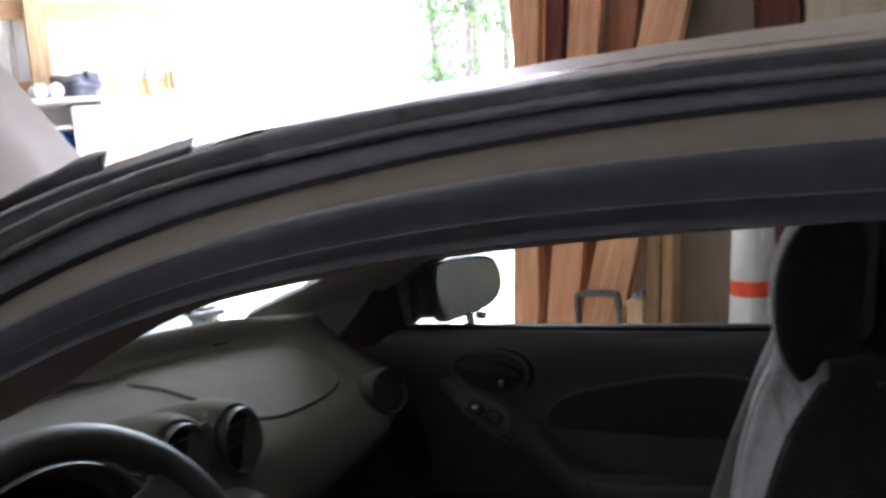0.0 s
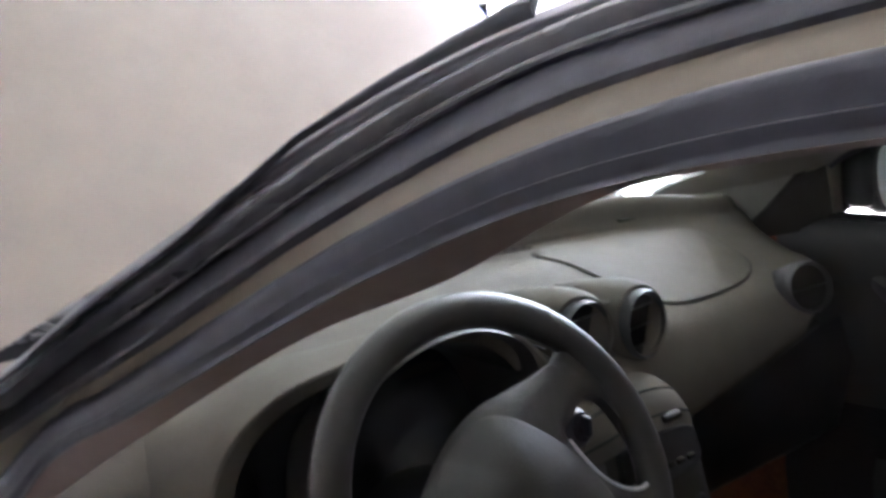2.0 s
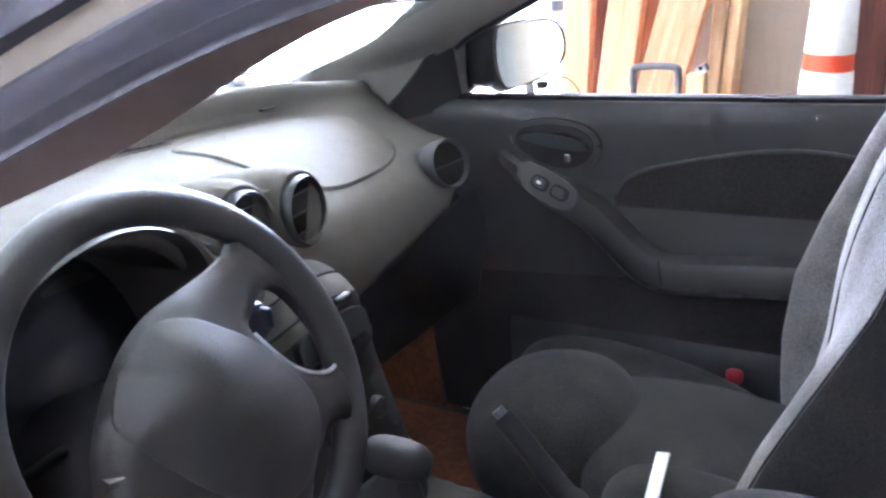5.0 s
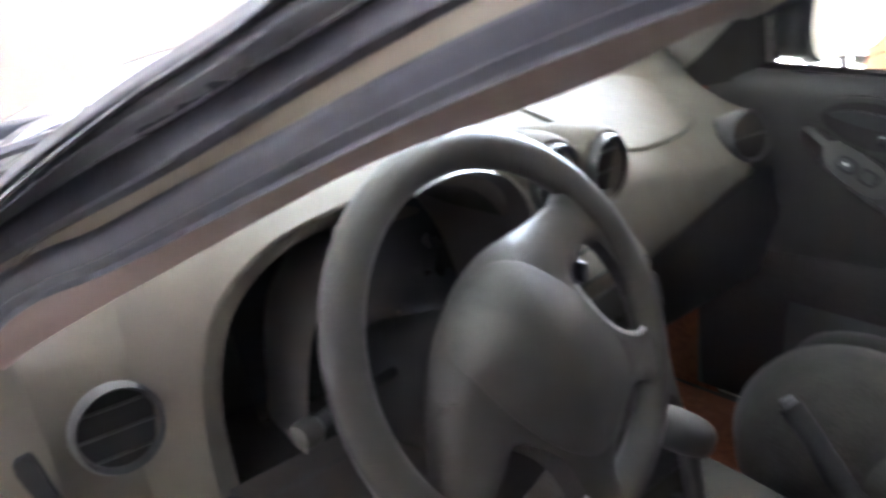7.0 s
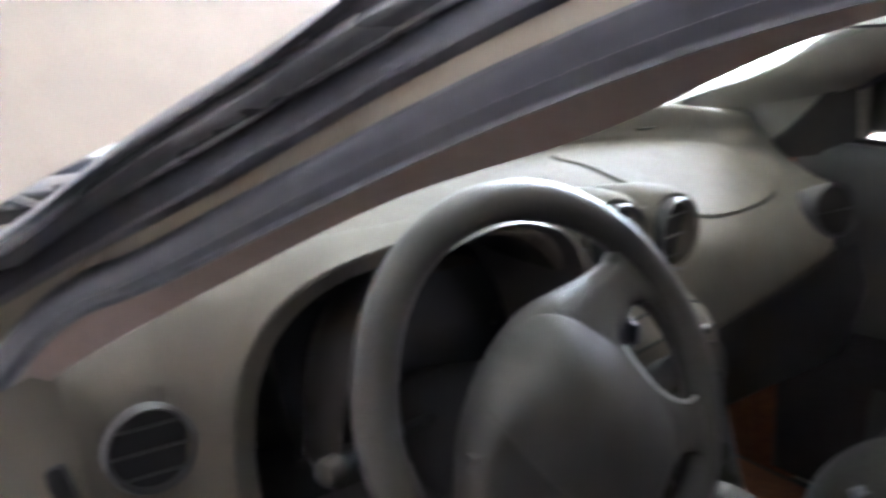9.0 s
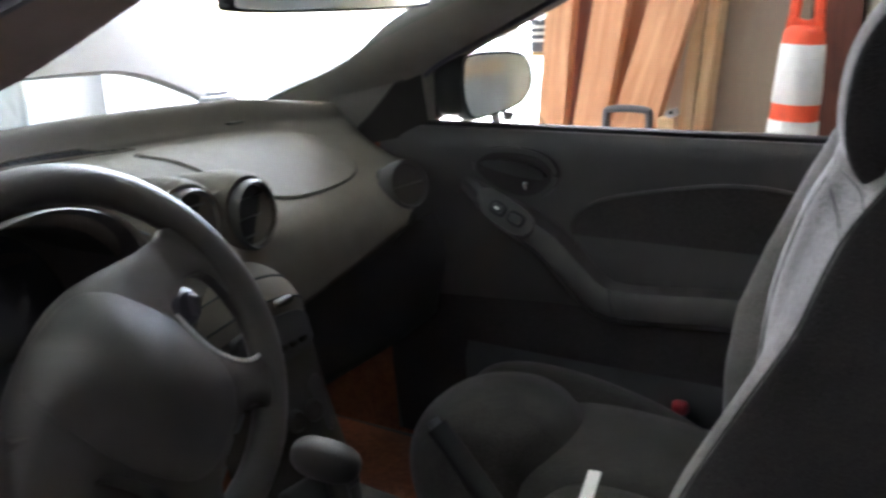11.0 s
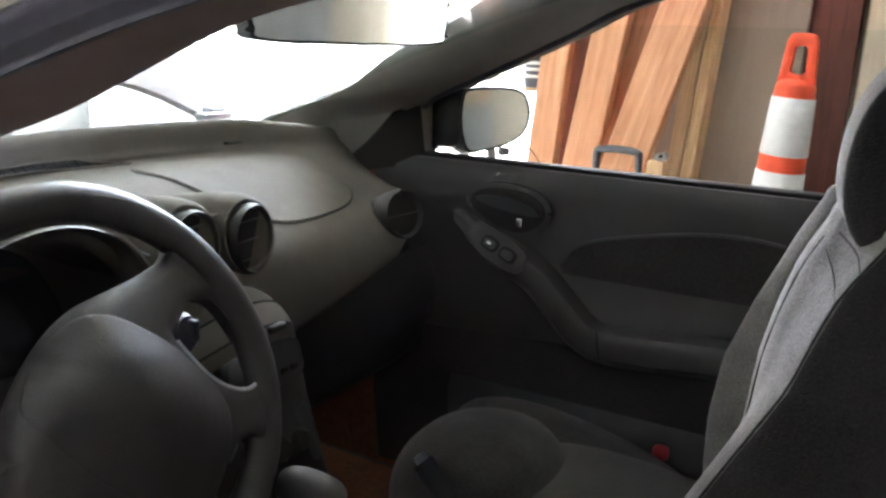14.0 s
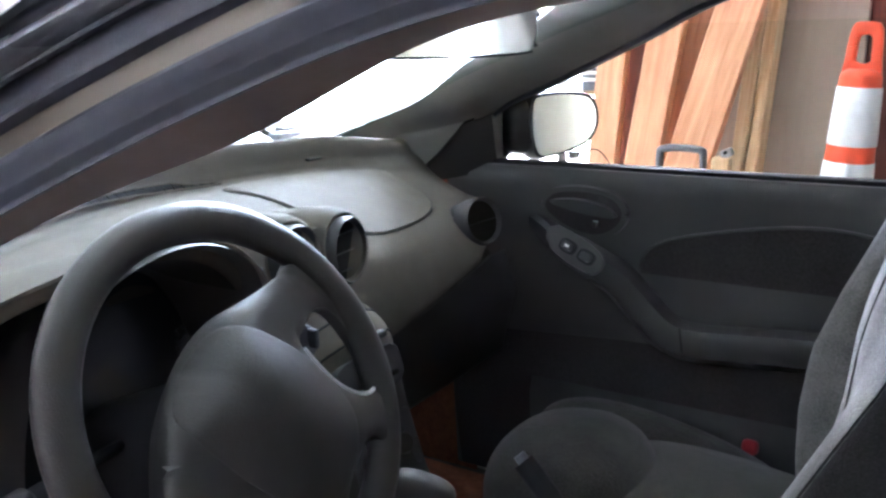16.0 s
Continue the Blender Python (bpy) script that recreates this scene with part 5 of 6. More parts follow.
def seat(Y, nm, lb):
    s = cgroup(nm, lb)
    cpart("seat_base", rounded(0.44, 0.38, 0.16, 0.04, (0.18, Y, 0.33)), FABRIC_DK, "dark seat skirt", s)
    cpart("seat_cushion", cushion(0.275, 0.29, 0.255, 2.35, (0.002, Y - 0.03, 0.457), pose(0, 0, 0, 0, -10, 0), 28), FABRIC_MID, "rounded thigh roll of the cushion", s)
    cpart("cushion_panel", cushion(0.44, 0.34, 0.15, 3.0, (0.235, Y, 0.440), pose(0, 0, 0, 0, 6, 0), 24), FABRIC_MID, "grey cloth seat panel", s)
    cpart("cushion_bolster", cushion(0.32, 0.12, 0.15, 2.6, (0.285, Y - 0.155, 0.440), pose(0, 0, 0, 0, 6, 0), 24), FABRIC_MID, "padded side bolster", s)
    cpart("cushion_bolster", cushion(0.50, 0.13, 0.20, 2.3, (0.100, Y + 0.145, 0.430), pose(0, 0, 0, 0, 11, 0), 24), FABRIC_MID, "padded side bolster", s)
    # back: one padded shell, its front shaped by two side wings
    rows = []
    for k in range(30):
        z = 0.42 + 0.55 * k / 29
        hw = max(q[1] for q in back_section(z))
        ring = []
        for x, y in smooth_outline(back_section(z), 140):
            # stuffed channels between the stitched seams
            u = y / hw
            front = x < 0.47 + 0.25 * max(0.0, z - 0.62) and -0.48 < u < 0.47 and z > 0.50
            ring.append(Vector((x - (0.004 * abs(math.sin(math.pi * (u + 0.48) / 0.237)) ** 0.6 if front else 0), Y + y, z)))
        rows.append(ring)
    mid = sum(rows[-1], Vector()) / 140
    for f, h in ((0.96, 0.010), (0.88, 0.018), (0.7, 0.025), (0.4, 0.029), (0.05, 0.030)):
        rows.append([mid + (p - mid) * f + Vector((0, 0, h)) for p in rows[29]])
    back = cpart("seat_back", loft(rows, True, True), FABRIC, "padded grey cloth seat back with darker sides", s)
    back.data.materials.append(FABRIC_DK)
    # sides and rear take the darker colour, the front keeps the lighter one
    for f in back.data.polygons:
        station = (f.index % 140) / 140 * 19
        if f.index < 140 * 33 and (station < 3.7 or station > 16.6):
            f.material_index = 1

    def on_back(z, u, out=0.001):
        """A place on the front of the back."""
        pts = back_section(z)[4:16]
        hw = max(q[1] for q in back_section(z))
        return Vector((float(np.interp(u * hw, [q[1] for q in pts], [q[0] for q in pts])) - out, Y + u * hw, z))

    cpart("bolster_seam", tube(spline([on_back(z, -0.955, 0.0) for z in np.linspace(0.48, 0.965, 10)], 24), 0.0018, 6), FABRIC_MID, "stitched bolster seam", s)
    for u in (-0.48, -0.22, 0.02, 0.26, 0.46):
        cpart("back_seam", tube(spline([on_back(z, u) for z in np.linspace(0.55, 0.955, 10)], 24), 0.0013, 5), FABRIC_MID, "stitched seam", s)
    for z, top in ((0.935, 0.965), (0.90, 0.945)):
        cpart("shoulder_seam", tube(spline([on_back(z, -0.93, 0.0), on_back(0.5 * (z + top), -0.78, 0.0), on_back(top, -0.55, 0.0), on_back(top + 0.003, -0.3, 0.0)], 14), 0.0013, 5), FABRIC_MID, "curved stitched shoulder seam", s)

    def egg(p):
        return Vector((p.x + 0.018 * (p.z / 0.115) ** 2, p.y * (1 - 0.10 * max(0, p.z / 0.115)), p.z))

    hr = cpart("headrest", cushion(0.118, 0.25, 0.238, 2.7, (0.514, Y, 1.053), pose(0, 0, 0, 0, 6, 0), 28, egg), FABRIC, "grey cloth headrest", s)
    for side in (-1, 1):
        cpart("headrest_side", cushion(0.098, 0.035, 0.212, 2.6, (0.520, Y + side * 0.115, 1.050), pose(0, 0, 0, 0, 6, 0), 20, egg), FABRIC_DK, "dark headrest end panel", hr)
        cpart("headrest_post", tube([(0.535, Y + side * 0.06, 0.93), (0.528, Y + side * 0.06, 0.98)], 0.006, 8), CHROME, "steel headrest post", hr)
    return s


pseat = seat(0.355, "passenger_seat", "grey cloth bucket seat with headrest")
cpart("buckle", rounded(0.028, 0.020, 0.026, 0.009, (0.224, 0.549, 0.494), 3), RED, "red belt buckle", pseat)
dseat = seat(-0.39, "driver_seat", "grey cloth driver's bucket seat")
for ob in list(dseat.children) + [k for p in dseat.children for k in p.children]:
    # pushed back and more reclined than its twin
    for v in ob.data.vertices:
        v.co.x += 0.20 + 0.45 * max(0.0, v.co.z - 0.62)
        v.co.z -= 0.01

# ---- centre console ----
con = cgroup("centre_console", "grey centre console with gear lever and armrest")
CON_X, CON_Z = (-0.10, 0.0, 0.10, 0.18, 0.27, 0.40, 0.70), (0.535, 0.528, 0.515, 0.503, 0.505, 0.515, 0.515)
CUPS = ((0.188, 0.038, 0.044), (0.224, -0.062, 0.040))
rows = []
for x in [-0.10 + 0.005 * k for k in range(161)]:
    z = table(x, CON_X, CON_Z)
    edge = [(-0.112, 0.30), (-0.102, z - 0.03), (-0.096, z - 0.010)]
    rows.append([Vector((x, -0.035 + a, b)) for a, b in edge] + [Vector((x, -0.035 + 0.092 * (k / 18 - 1), z - (0.004 if k in (0, 36) else 0))) for k in range(37)] + [Vector((x, -0.035 - a, b)) for a, b in edge[::-1]])
body = loft(rows)
bmesh.ops.delete(body, geom=[f for f in body.faces if any(math.hypot(f.calc_center_median().x - a, f.calc_center_median().y - b) < r * 1.04 for a, b, r in CUPS) and f.calc_center_median().z > 0.45], context="FACES")
cpart("console_body", body, DASHDARK, "dark grey console body", con)
PLATE = smooth_outline([(-0.10, -0.045), (0.06, -0.050), (0.085, -0.03), (0.085, 0.03), (0.06, 0.05), (-0.10, 0.045)], 56)
cpart("gear_plate", prism(PLATE, 0.0, 0.008, 0.003, pose(0.055, -0.075, 0.521, 0, 5, 0)), DASHDARK, "grey gear selector plate", con)
cpart("gear_slot", prism([(x * 0.78 - 0.004, y * 0.45) for x, y in PLATE], 0.008, 0.0092, 0, pose(0.055, -0.075, 0.521, 0, 5, 0)), BLACK, "black gear gate", con)
cpart("gear_mark", prism([(x * 0.86, y * 0.7) for x, y in PLATE], 0.0078, 0.0086, 0, pose(0.055, -0.075, 0.521, 0, 5, 0)), DARK, "dark gear scale", con)
lever = cpart("gear_lever", tube([(0.020, -0.080, 0.525), (0.0, -0.085, 0.63)], 0.012, 10), DARK, "dark gear lever shaft", con)
cpart("gear_knob", cushion(0.085, 0.042, 0.048, 2.6, (-0.012, -0.086, 0.653), pose(0, 0, 0, 0, 14, 20)), DARK, "dark gear knob", lever)
cpart("boot_cover", cushion(0.14, 0.075, 0.045, 2.6, (0.03, -0.078, 0.522)), BLACK, "black gear lever gaiter", con)
brake = cpart("hand_brake", tube(spline([(0.150, 0.070, 0.520), (0.115, 0.070, 0.555), (0.075, 0.069, 0.605), (0.044, 0.069, 0.638)], 14), [0.020] * 3 + [0.016] * 4 + [0.0145] * 7, 14), BLACK, "black handbrake grip", con)
cpart("brake_button", tube([(0.046, 0.069, 0.637), (0.038, 0.069, 0.646)], 0.0085, 12), GREYPLASTIC, "grey brake button", brake)
for x, y, r in CUPS:
    at = Matrix.Translation((x, y, table(x, CON_X, CON_Z)))
    cup = cpart("cup_holder", turned([(r * 1.16, -0.004), (r * 1.15, 0.004), (r * 1.09, 0.0065), (r * 1.0, 0.005), (r * 0.97, -0.002), (r * 0.95, -0.008)], 40, at), ENDTRIM, "grey cup holder rim", con)
    cpart("cup_well", turned([(r * 0.965, -0.004), (r * 0.90, -0.055), (r * 0.80, -0.062), (0.001, -0.062)], 36, at), DARK, "dark deep cup well", cup)
cpart("coin_tray", rounded(0.10, 0.06, 0.03, 0.01, (0.225, 0.115, 0.500)), BLACK, "black console tray", con)
lid = cpart("armrest_lid", cushion(0.34, 0.19, 0.085, 3.4, (0.478, -0.03, 0.600), pose(0, 0, 0, 0, 2, 0)), FABRIC_MID, "padded grey console armrest lid", con)
cpart("armrest_box", rounded(0.32, 0.18, 0.09, 0.015, (0.482, -0.03, 0.545)), DASHDARK, "dark console box", con)

# ---- rear of the cabin ----
cpart("rear_side_trim", loft([[Vector((x, y, z)) for y, z in ((0.62, 0.26), (0.595, 0.45), (0.585, 0.70), (0.60, 0.88), (0.615, 0.935), (0.65, 0.937))] for x in (0.62, 0.9, 1.2, 1.5)]), DOORDARK, "dark rear side trim", car)
cpart("rear_armrest", cushion(0.50, 0.10, 0.16, 3.5, (0.98, 0.575, 0.68)), DOORDARK, "dark rear armrest", car)
cpart("rear_trim_dish", prism(smooth_outline([(0.70, 0.80), (0.76, 0.885), (0.95, 0.895), (1.1, 0.86), (1.05, 0.80), (0.85, 0.775)], 48), -0.60, -0.588, 0.006, YD), DASHDARK, "dark rear trim recess", car)
cpart("rear_side_trim", loft([[Vector((x, 2 * YC - y, z)) for y, z in ((0.62, 0.26), (0.595, 0.45), (0.585, 0.70), (0.60, 0.88), (0.615, 0.935), (0.65, 0.937))] for x in (0.72, 0.9, 1.2, 1.5)]), DOORDARK, "dark rear side trim", car)
rs = cgroup("rear_seat", "dark grey cloth rear bench seat")
cpart("bench", cushion(0.50, 1.10, 0.18, 4.5, (1.12, YC, 0.45), pose(0, 0, 0, 0, -6, 0)), FABRIC_DK, "dark bench cushion", rs)
cpart("bench_back", cushion(0.18, 1.10, 0.60, 4.5, (1.40, YC, 0.72), pose(0, 0, 0, 0, 16, 0)), FABRIC_DK, "dark bench back", rs)
cpart("parcel_shelf", rounded(0.34, 1.15, 0.03, 0.01, (1.62, YC, 0.945)), DASHDARK, "dark parcel shelf", car)
# pillar behind the passenger door with the belt
for flip in (False, True):
    rows = []
    for z, x0, x1 in ((0.90, 0.520, 0.580), (1.0, 0.523, 0.598), (1.1, 0.526, 0.616), (1.235, 0.53, 0.645)):
        yy = -0.60 + 0.42 * (z - 0.93)
        yo = side_y(z)
        pr = [(x0, yo), (x0, yy), (x1, yy), (x1, yo)]
        rows.append([Vector((x, y if not flip else 2 * YC - y, z)) for x, y in pr])
    if flip:
        cpart("door_pillar", loft(rows, True), DARK, "dark pillar behind the door")
        cpart("belt", loft([[(0.535, 0.535 - 0.42 * (z - 0.93) - 0.004, z), (0.578, 0.53 - 0.42 * (z - 0.93), z)] for z in (0.60, 0.9, 1.05, 1.17)]), DARK, "black seat belt webbing")
        cpart("belt_guide", rounded(0.05, 0.03, 0.07, 0.012, (0.560, 0.46, 1.13)), DARK, "black belt guide")
qg = cpart("quarter_glass", loft([[(x, 0.668 - 0.50 * (z - 0.93), z) for x in (0.58, 1.25)] for z in (0.925, 1.19)]), SIDEGLASS, "clear rear quarter window")
qg.visible_shadow = False
cpart("rear_quarter", loft([[(1.22, 0.66, 0.93), (1.5, 0.66, 0.93)], [(1.30, 0.50, 1.22), (1.42, 0.50, 1.22)]]), TRIM, "taupe rear quarter trim")
cpart("rear_quarter", loft([[(1.22, -0.72, 0.93), (1.5, -0.72, 0.93)], [(1.30, -0.56, 1.22), (1.42, -0.56, 1.22)]]), TRIM, "taupe rear quarter trim")

# loose things in the car
rows = [[Vector((x, y, z)) for x, z in ((-0.765, 0.64), (-0.735, 0.55), (-0.70, 0.44), (-0.625, 0.31), (-0.56, 0.276), (-0.40, 0.272), (-0.20, 0.272), (-0.04, 0.272), (-0.04, 0.262), (-0.40, 0.262), (-0.56, 0.266), (-0.64, 0.30), (-0.715, 0.43), (-0.775, 0.64))] for y in (0.10, 0.25, 0.45, 0.60)]
fm = solid("floor_mat", loft(rows, True, True), MAT, "rust-red floor mat on the passenger footwell carpet", "floor mat")
card = solid("card", rounded(0.019, 0.080, 0.003, 0.001, (0, 0, 0), 1, axes((0.221, 0.140, 0.545), (-0.2, -0.55, 0.80), (1, -0.1, 0.18))), PAPER, "white folded card tucked beside the passenger seat", "card")


# ---- the barn ----
GZ = 0.03


def plank(name, lb, foot, head, width, thick, face, mat, group="", cat="plank", bevel=0.004):
    """A sawn board from foot to head; face: the way its broad side looks."""
    a, b = Vector(foot), Vector(head)
    z = (b - a).normalized()
    m = axes((a + b) / 2, z, Vector(face).cross(z))
    bm = rounded(width, thick, (b - a).length, bevel, (0, 0, 0), 1)
    ob = part(name, bm, mat, None)
    ob.matrix_world = m
    return tagged(ob, lb, cat, group)


def ribbed(a, b, z0, z1, pitch=0.23, depth=0.02):
    """Corrugated sheet from a to b (x, y), flat with raised ribs."""
    a, b = Vector((*a, 0)), Vector((*b, 0))
    d = (b - a).normalized()
    n = Vector((-d.y, d.x, 0))
    pts, s, total = [], 0.0, (b - a).length
    while s < total:
        for q, h in ((0, 0), (pitch * 0.72, 0), (pitch * 0.80, depth), (pitch * 0.92, depth)):
            if s + q <= total:
                pts.append(a + d * (s + q) + n * h)
        s += pitch
    pts.append(b)
    return loft([[p + Vector((0, 0, z)) for p in pts] for z in (z0, z1)])


def structure(name, bm, mat, smooth=False):
    ob = part(name, bm, mat, None, "", smooth)
    return tagged(ob, kind="structure")


structure("ground", loft([[(x, y, -0.02) for y in (-160, 160)] for x in (-160, 160)]), GROUND)
structure("floor", rounded(16, 13, 0.10, 0.0, (0.6, -1.0, GZ - 0.05)), CONCRETE)

# far wall with posts and girts, seen past the raised bonnet
FAR_B = Vector((-4.72, 4.33, 0))
FAR_D = Vector((-0.52, -0.854, 0)).normalized()
FAR_A = FAR_B + FAR_D * 8.5
structure("wall_far", ribbed((FAR_A.x, FAR_A.y), (FAR_B.x, FAR_B.y), 0, 4.2), METALWALL)
fn = Vector((-FAR_D.y, FAR_D.x, 0))
fn = fn if fn.dot(Vector((1, -1, 0))) > 0 else -fn
for s in (1.0, 3.3, 5.6, 7.9):
    plank("wall_post", "square pale timber barn post against the steel wall", tuple(FAR_B + FAR_D * s + fn * 0.14 + Vector((0, 0, GZ))), tuple(FAR_B + FAR_D * s + fn * 0.14 + Vector((0, 0, 4.2))), 0.14, 0.14, fn, PINE, "barn posts", "post")
for z in (1.60, 2.17, 2.77, 3.37):
    plank("girt", "pale pine girt nailed across the steel wall", tuple(FAR_B + FAR_D * 0.0 + fn * 0.045 + Vector((0, 0, z))), tuple(FAR_B + FAR_D * 8.2 + fn * 0.045 + Vector((0, 0, z))), 0.14, 0.04, fn, PINE, "wall girts", "girt")

# right-hand partition with the boards leaning on it
structure("wall_right", rounded(4.5, 0.05, 3.9, 0.0, (1.72, 1.93, 1.95)), PLY)
for k, x in enumerate((-0.50, -0.06, 0.36, 0.80, 1.25, 1.7)):
    plank("stud", "upright pine stud of the open partition", (x, 1.86, GZ), (x, 1.86, 3.9), 0.04, 0.09, (0, -1, 0), PINE, "partition studs", "stud")
plank("door_jamb", "upright reddish timber door jamb", (-0.47, 1.80, GZ), (-0.47, 1.80, 3.9), 0.14, 0.05, (0, -1, 0), FIR, "", "jamb")
G1 = "boards leaning on the partition"
plank("board", "reddish fir board leaning on the partition", (-0.465, 1.40, GZ), (-0.425, 1.75, 2.1), 0.085, 0.04, (0, -1, 0.15), FIR, G1)
# dark red board put where the first board's edge only lies in shade
plank("board", "dark board standing in for a fir board's shaded edge", (-0.445, 1.46, GZ), (-0.335, 1.79, 2.1), 0.06, 0.04, (0, -1, 0.15), REDWOOD, G1)
plank("board", "knotty fir board leaning on the partition", (-0.412, 1.40, GZ), (-0.200, 1.76, 2.1), 0.098, 0.04, (0, -1, 0.15), FIR, G1)
plank("board", "narrow dark fir board leaning on the partition", (-0.36, 1.46, GZ), (-0.085, 1.81, 2.1), 0.085, 0.04, (0, -1, 0.15), FIR_DARK, G1)
plank("board", "broad reddish fir board leaning well over to one side", (-0.371, 1.32, GZ), (0.127, 1.69, 2.1), 0.118, 0.04, (0, -1, 0.15), FIR, G1)
stud = plank("board", "pale pine stud leaning on the partition, bristling with nails", (-0.118, 1.50, GZ), (0.000, 1.75, 2.1), 0.036, 0.09, (0, -1, 0.12), PINE, G1)
plank("board", "pale pine stud leaning on the partition", (-0.082, 1.51, GZ), (0.036, 1.76, 2.1), 0.030, 0.09, (0, -1, 0.12), PINE, G1)
for k in range(7):
    z = -0.32 + 0.11 * k
    part("nail", tube([(-0.004 + 0.006 * (k % 3), -0.044, z), (-0.010 + 0.006 * (k % 3), -0.062, z + 0.006 * (-1) ** k)], 0.0014, 5), STEEL, stud, "bent rusty nail")
plank("off_cut", "short pine off-cut standing among the boards", (-0.085, 1.36, GZ), (-0.072, 1.40, 0.862), 0.045, 0.04, (0, -1, 0.1), PINE, "", "off-cut")
hinge = thing("hinge", "grey steel hinge lying on a pine off-cut", "hinge", at=(-0.060, 1.40, 0.862))
part("plate", rounded(0.030, 0.03, 0.022, 0.006, (0, 0, 0.011), 2, pose(0, 0, 0, 0, -25, 0)), STEEL, hinge, "bent steel plate")
part("pin", tube([(0.0, -0.02, 0.014), (0.0, 0.016, 0.014)], 0.005, 8), BLACK, hinge, "dark hinge pin")
plank("panel", "weathered brown plywood sheet leaning on the partition", (0.060, 1.62, GZ), (0.10, 1.82, 2.3), 0.25, 0.015, (0, -1, 0.1), PLY, "", "plywood")
plank("panel", "dark red stained panel leaning on the partition", (0.235, 1.66, GZ), (0.26, 1.83, 2.3), 0.16, 0.03, (0, -1, 0.1), REDWOOD, "", "panel")
plank("panel", "tan sheet of panelling leaning on the partition", (0.56, 1.66, GZ), (0.58, 1.84, 2.3), 0.46, 0.02, (0, -1, 0.1), PANEL, "", "panel")
plank("board", "pale pine board leaning on the tan sheet", (0.70, 1.55, GZ), (0.72, 1.80, 2.2), 0.06, 0.035, (0, -1, 0.1), PINE, G1)
plank("panel", "reddish brown sheet leaning on the partition", (0.95, 1.62, GZ), (0.96, 1.84, 1.15), 0.22, 0.02, (0, -1, 0.1), REDWOOD, "", "panel")

# safety cone
cone = thing("traffic_cone", "tall orange safety cone with white reflective bands", "traffic cone", at=(0.172, 1.47, GZ))
cone.rotation_euler = (0, radians(3.1), 0)
part("cone_base", rounded(0.36, 0.36, 0.05, 0.015, (0, 0, 0.025)), BLACK, cone, "black rubber cone base")


def cone_r(z):
    return 0.0553 + 0.042 * (0.87 - z)


prof = [(cone_r(0.04) + 0.01, 0.04), (cone_r(0.1), 0.06)] + [(cone_r(z), z) for z in (0.3, 0.5, 0.7, 0.9, 1.012)] + [(0.0475, 1.016), (0.0478, 1.030), (0.0455, 1.040), (0.040, 1.047), (0.03, 1.052), (0.0, 1.053)]
part("cone_body", turned(prof, 40), ORANGE, cone, "orange plastic cone")
for z0, z1 in ((0.870, 1.010), (0.690, 0.830), (0.51, 0.65)):
    part("reflective_band", turned([(cone_r(z0) + 0.0005, z0), (cone_r(z0) + 0.0018, z0 + 0.002), (cone_r(z1) + 0.0018, z1 - 0.002), (cone_r(z1) + 0.0005, z1)], 40), REFLECT, cone, "white reflective band")


def grip():
    """The flat loop on top: an outer and an inner outline, rounded over."""
    outer = smooth_outline([(-0.040, 1.040), (-0.040, 1.075), (-0.036, 1.130), (-0.030, 1.153), (-0.018, 1.161), (0.018, 1.161), (0.030, 1.153), (0.036, 1.130), (0.040, 1.075), (0.040, 1.040), (0, 1.035)], 66)
    inner = smooth_outline([(-0.016, 1.070), (-0.016, 1.085), (-0.015, 1.118), (-0.012, 1.128), (-0.006, 1.131), (0.006, 1.131), (0.012, 1.128), (0.015, 1.118), (0.016, 1.085), (0.016, 1.070), (0, 1.064)], 66)
    rows = []
    for f, d in ((0.0, 0.010), (0.12, 0.0125), (0.5, 0.0135), (0.88, 0.0125), (1.0, 0.010), (1.0, -0.010), (0.88, -0.0125), (0.5, -0.0135), (0.12, -0.0125), (0.0, -0.010), (0.0, 0.010)):
        rows.append([(a[0] + (b[0] - a[0]) * f, d, a[1] + (b[1] - a[1]) * f) for a, b in zip(outer, inner)])
    return loft(rows, True)


part("grip", grip(), ORANGE, cone, "orange loop handle")

# suitcase with its pull-out handle up
case = thing("suitcase", "dark wheeled suitcase with its pull handle raised", "suitcase", at=(-0.172, 1.33, GZ))
part("case_body", rounded(0.34, 0.20, 0.52, 0.03, (0, 0, 0.31)), DARK, case, "dark suitcase body")
for s in (-1, 1):
    part("handle_rail", tube([(s * 0.058, 0.05, 0.55), (s * 0.058, 0.05, 0.81)], 0.008, 10), GREYPLASTIC, case, "grey telescopic rail")
    part("case_wheel", turned([(0.03, -0.012), (0.032, 0), (0.03, 0.012)], 20, Matrix.Translation((s * 0.13, 0.07, 0.032)) @ pose(0, 0, 0, 0, 90, 0)), BLACK, case, "small black wheel")
part("pull_handle", tube(spline([(-0.058, 0.05, 0.805), (-0.057, 0.05, 0.838), (-0.050, 0.05, 0.850), (0.0, 0.05, 0.854), (0.050, 0.05, 0.850), (0.057, 0.05, 0.838), (0.058, 0.05, 0.805)], 24), 0.0125, 12, 0.8), GREYPLASTIC, case, "blue-grey pull handle grip")

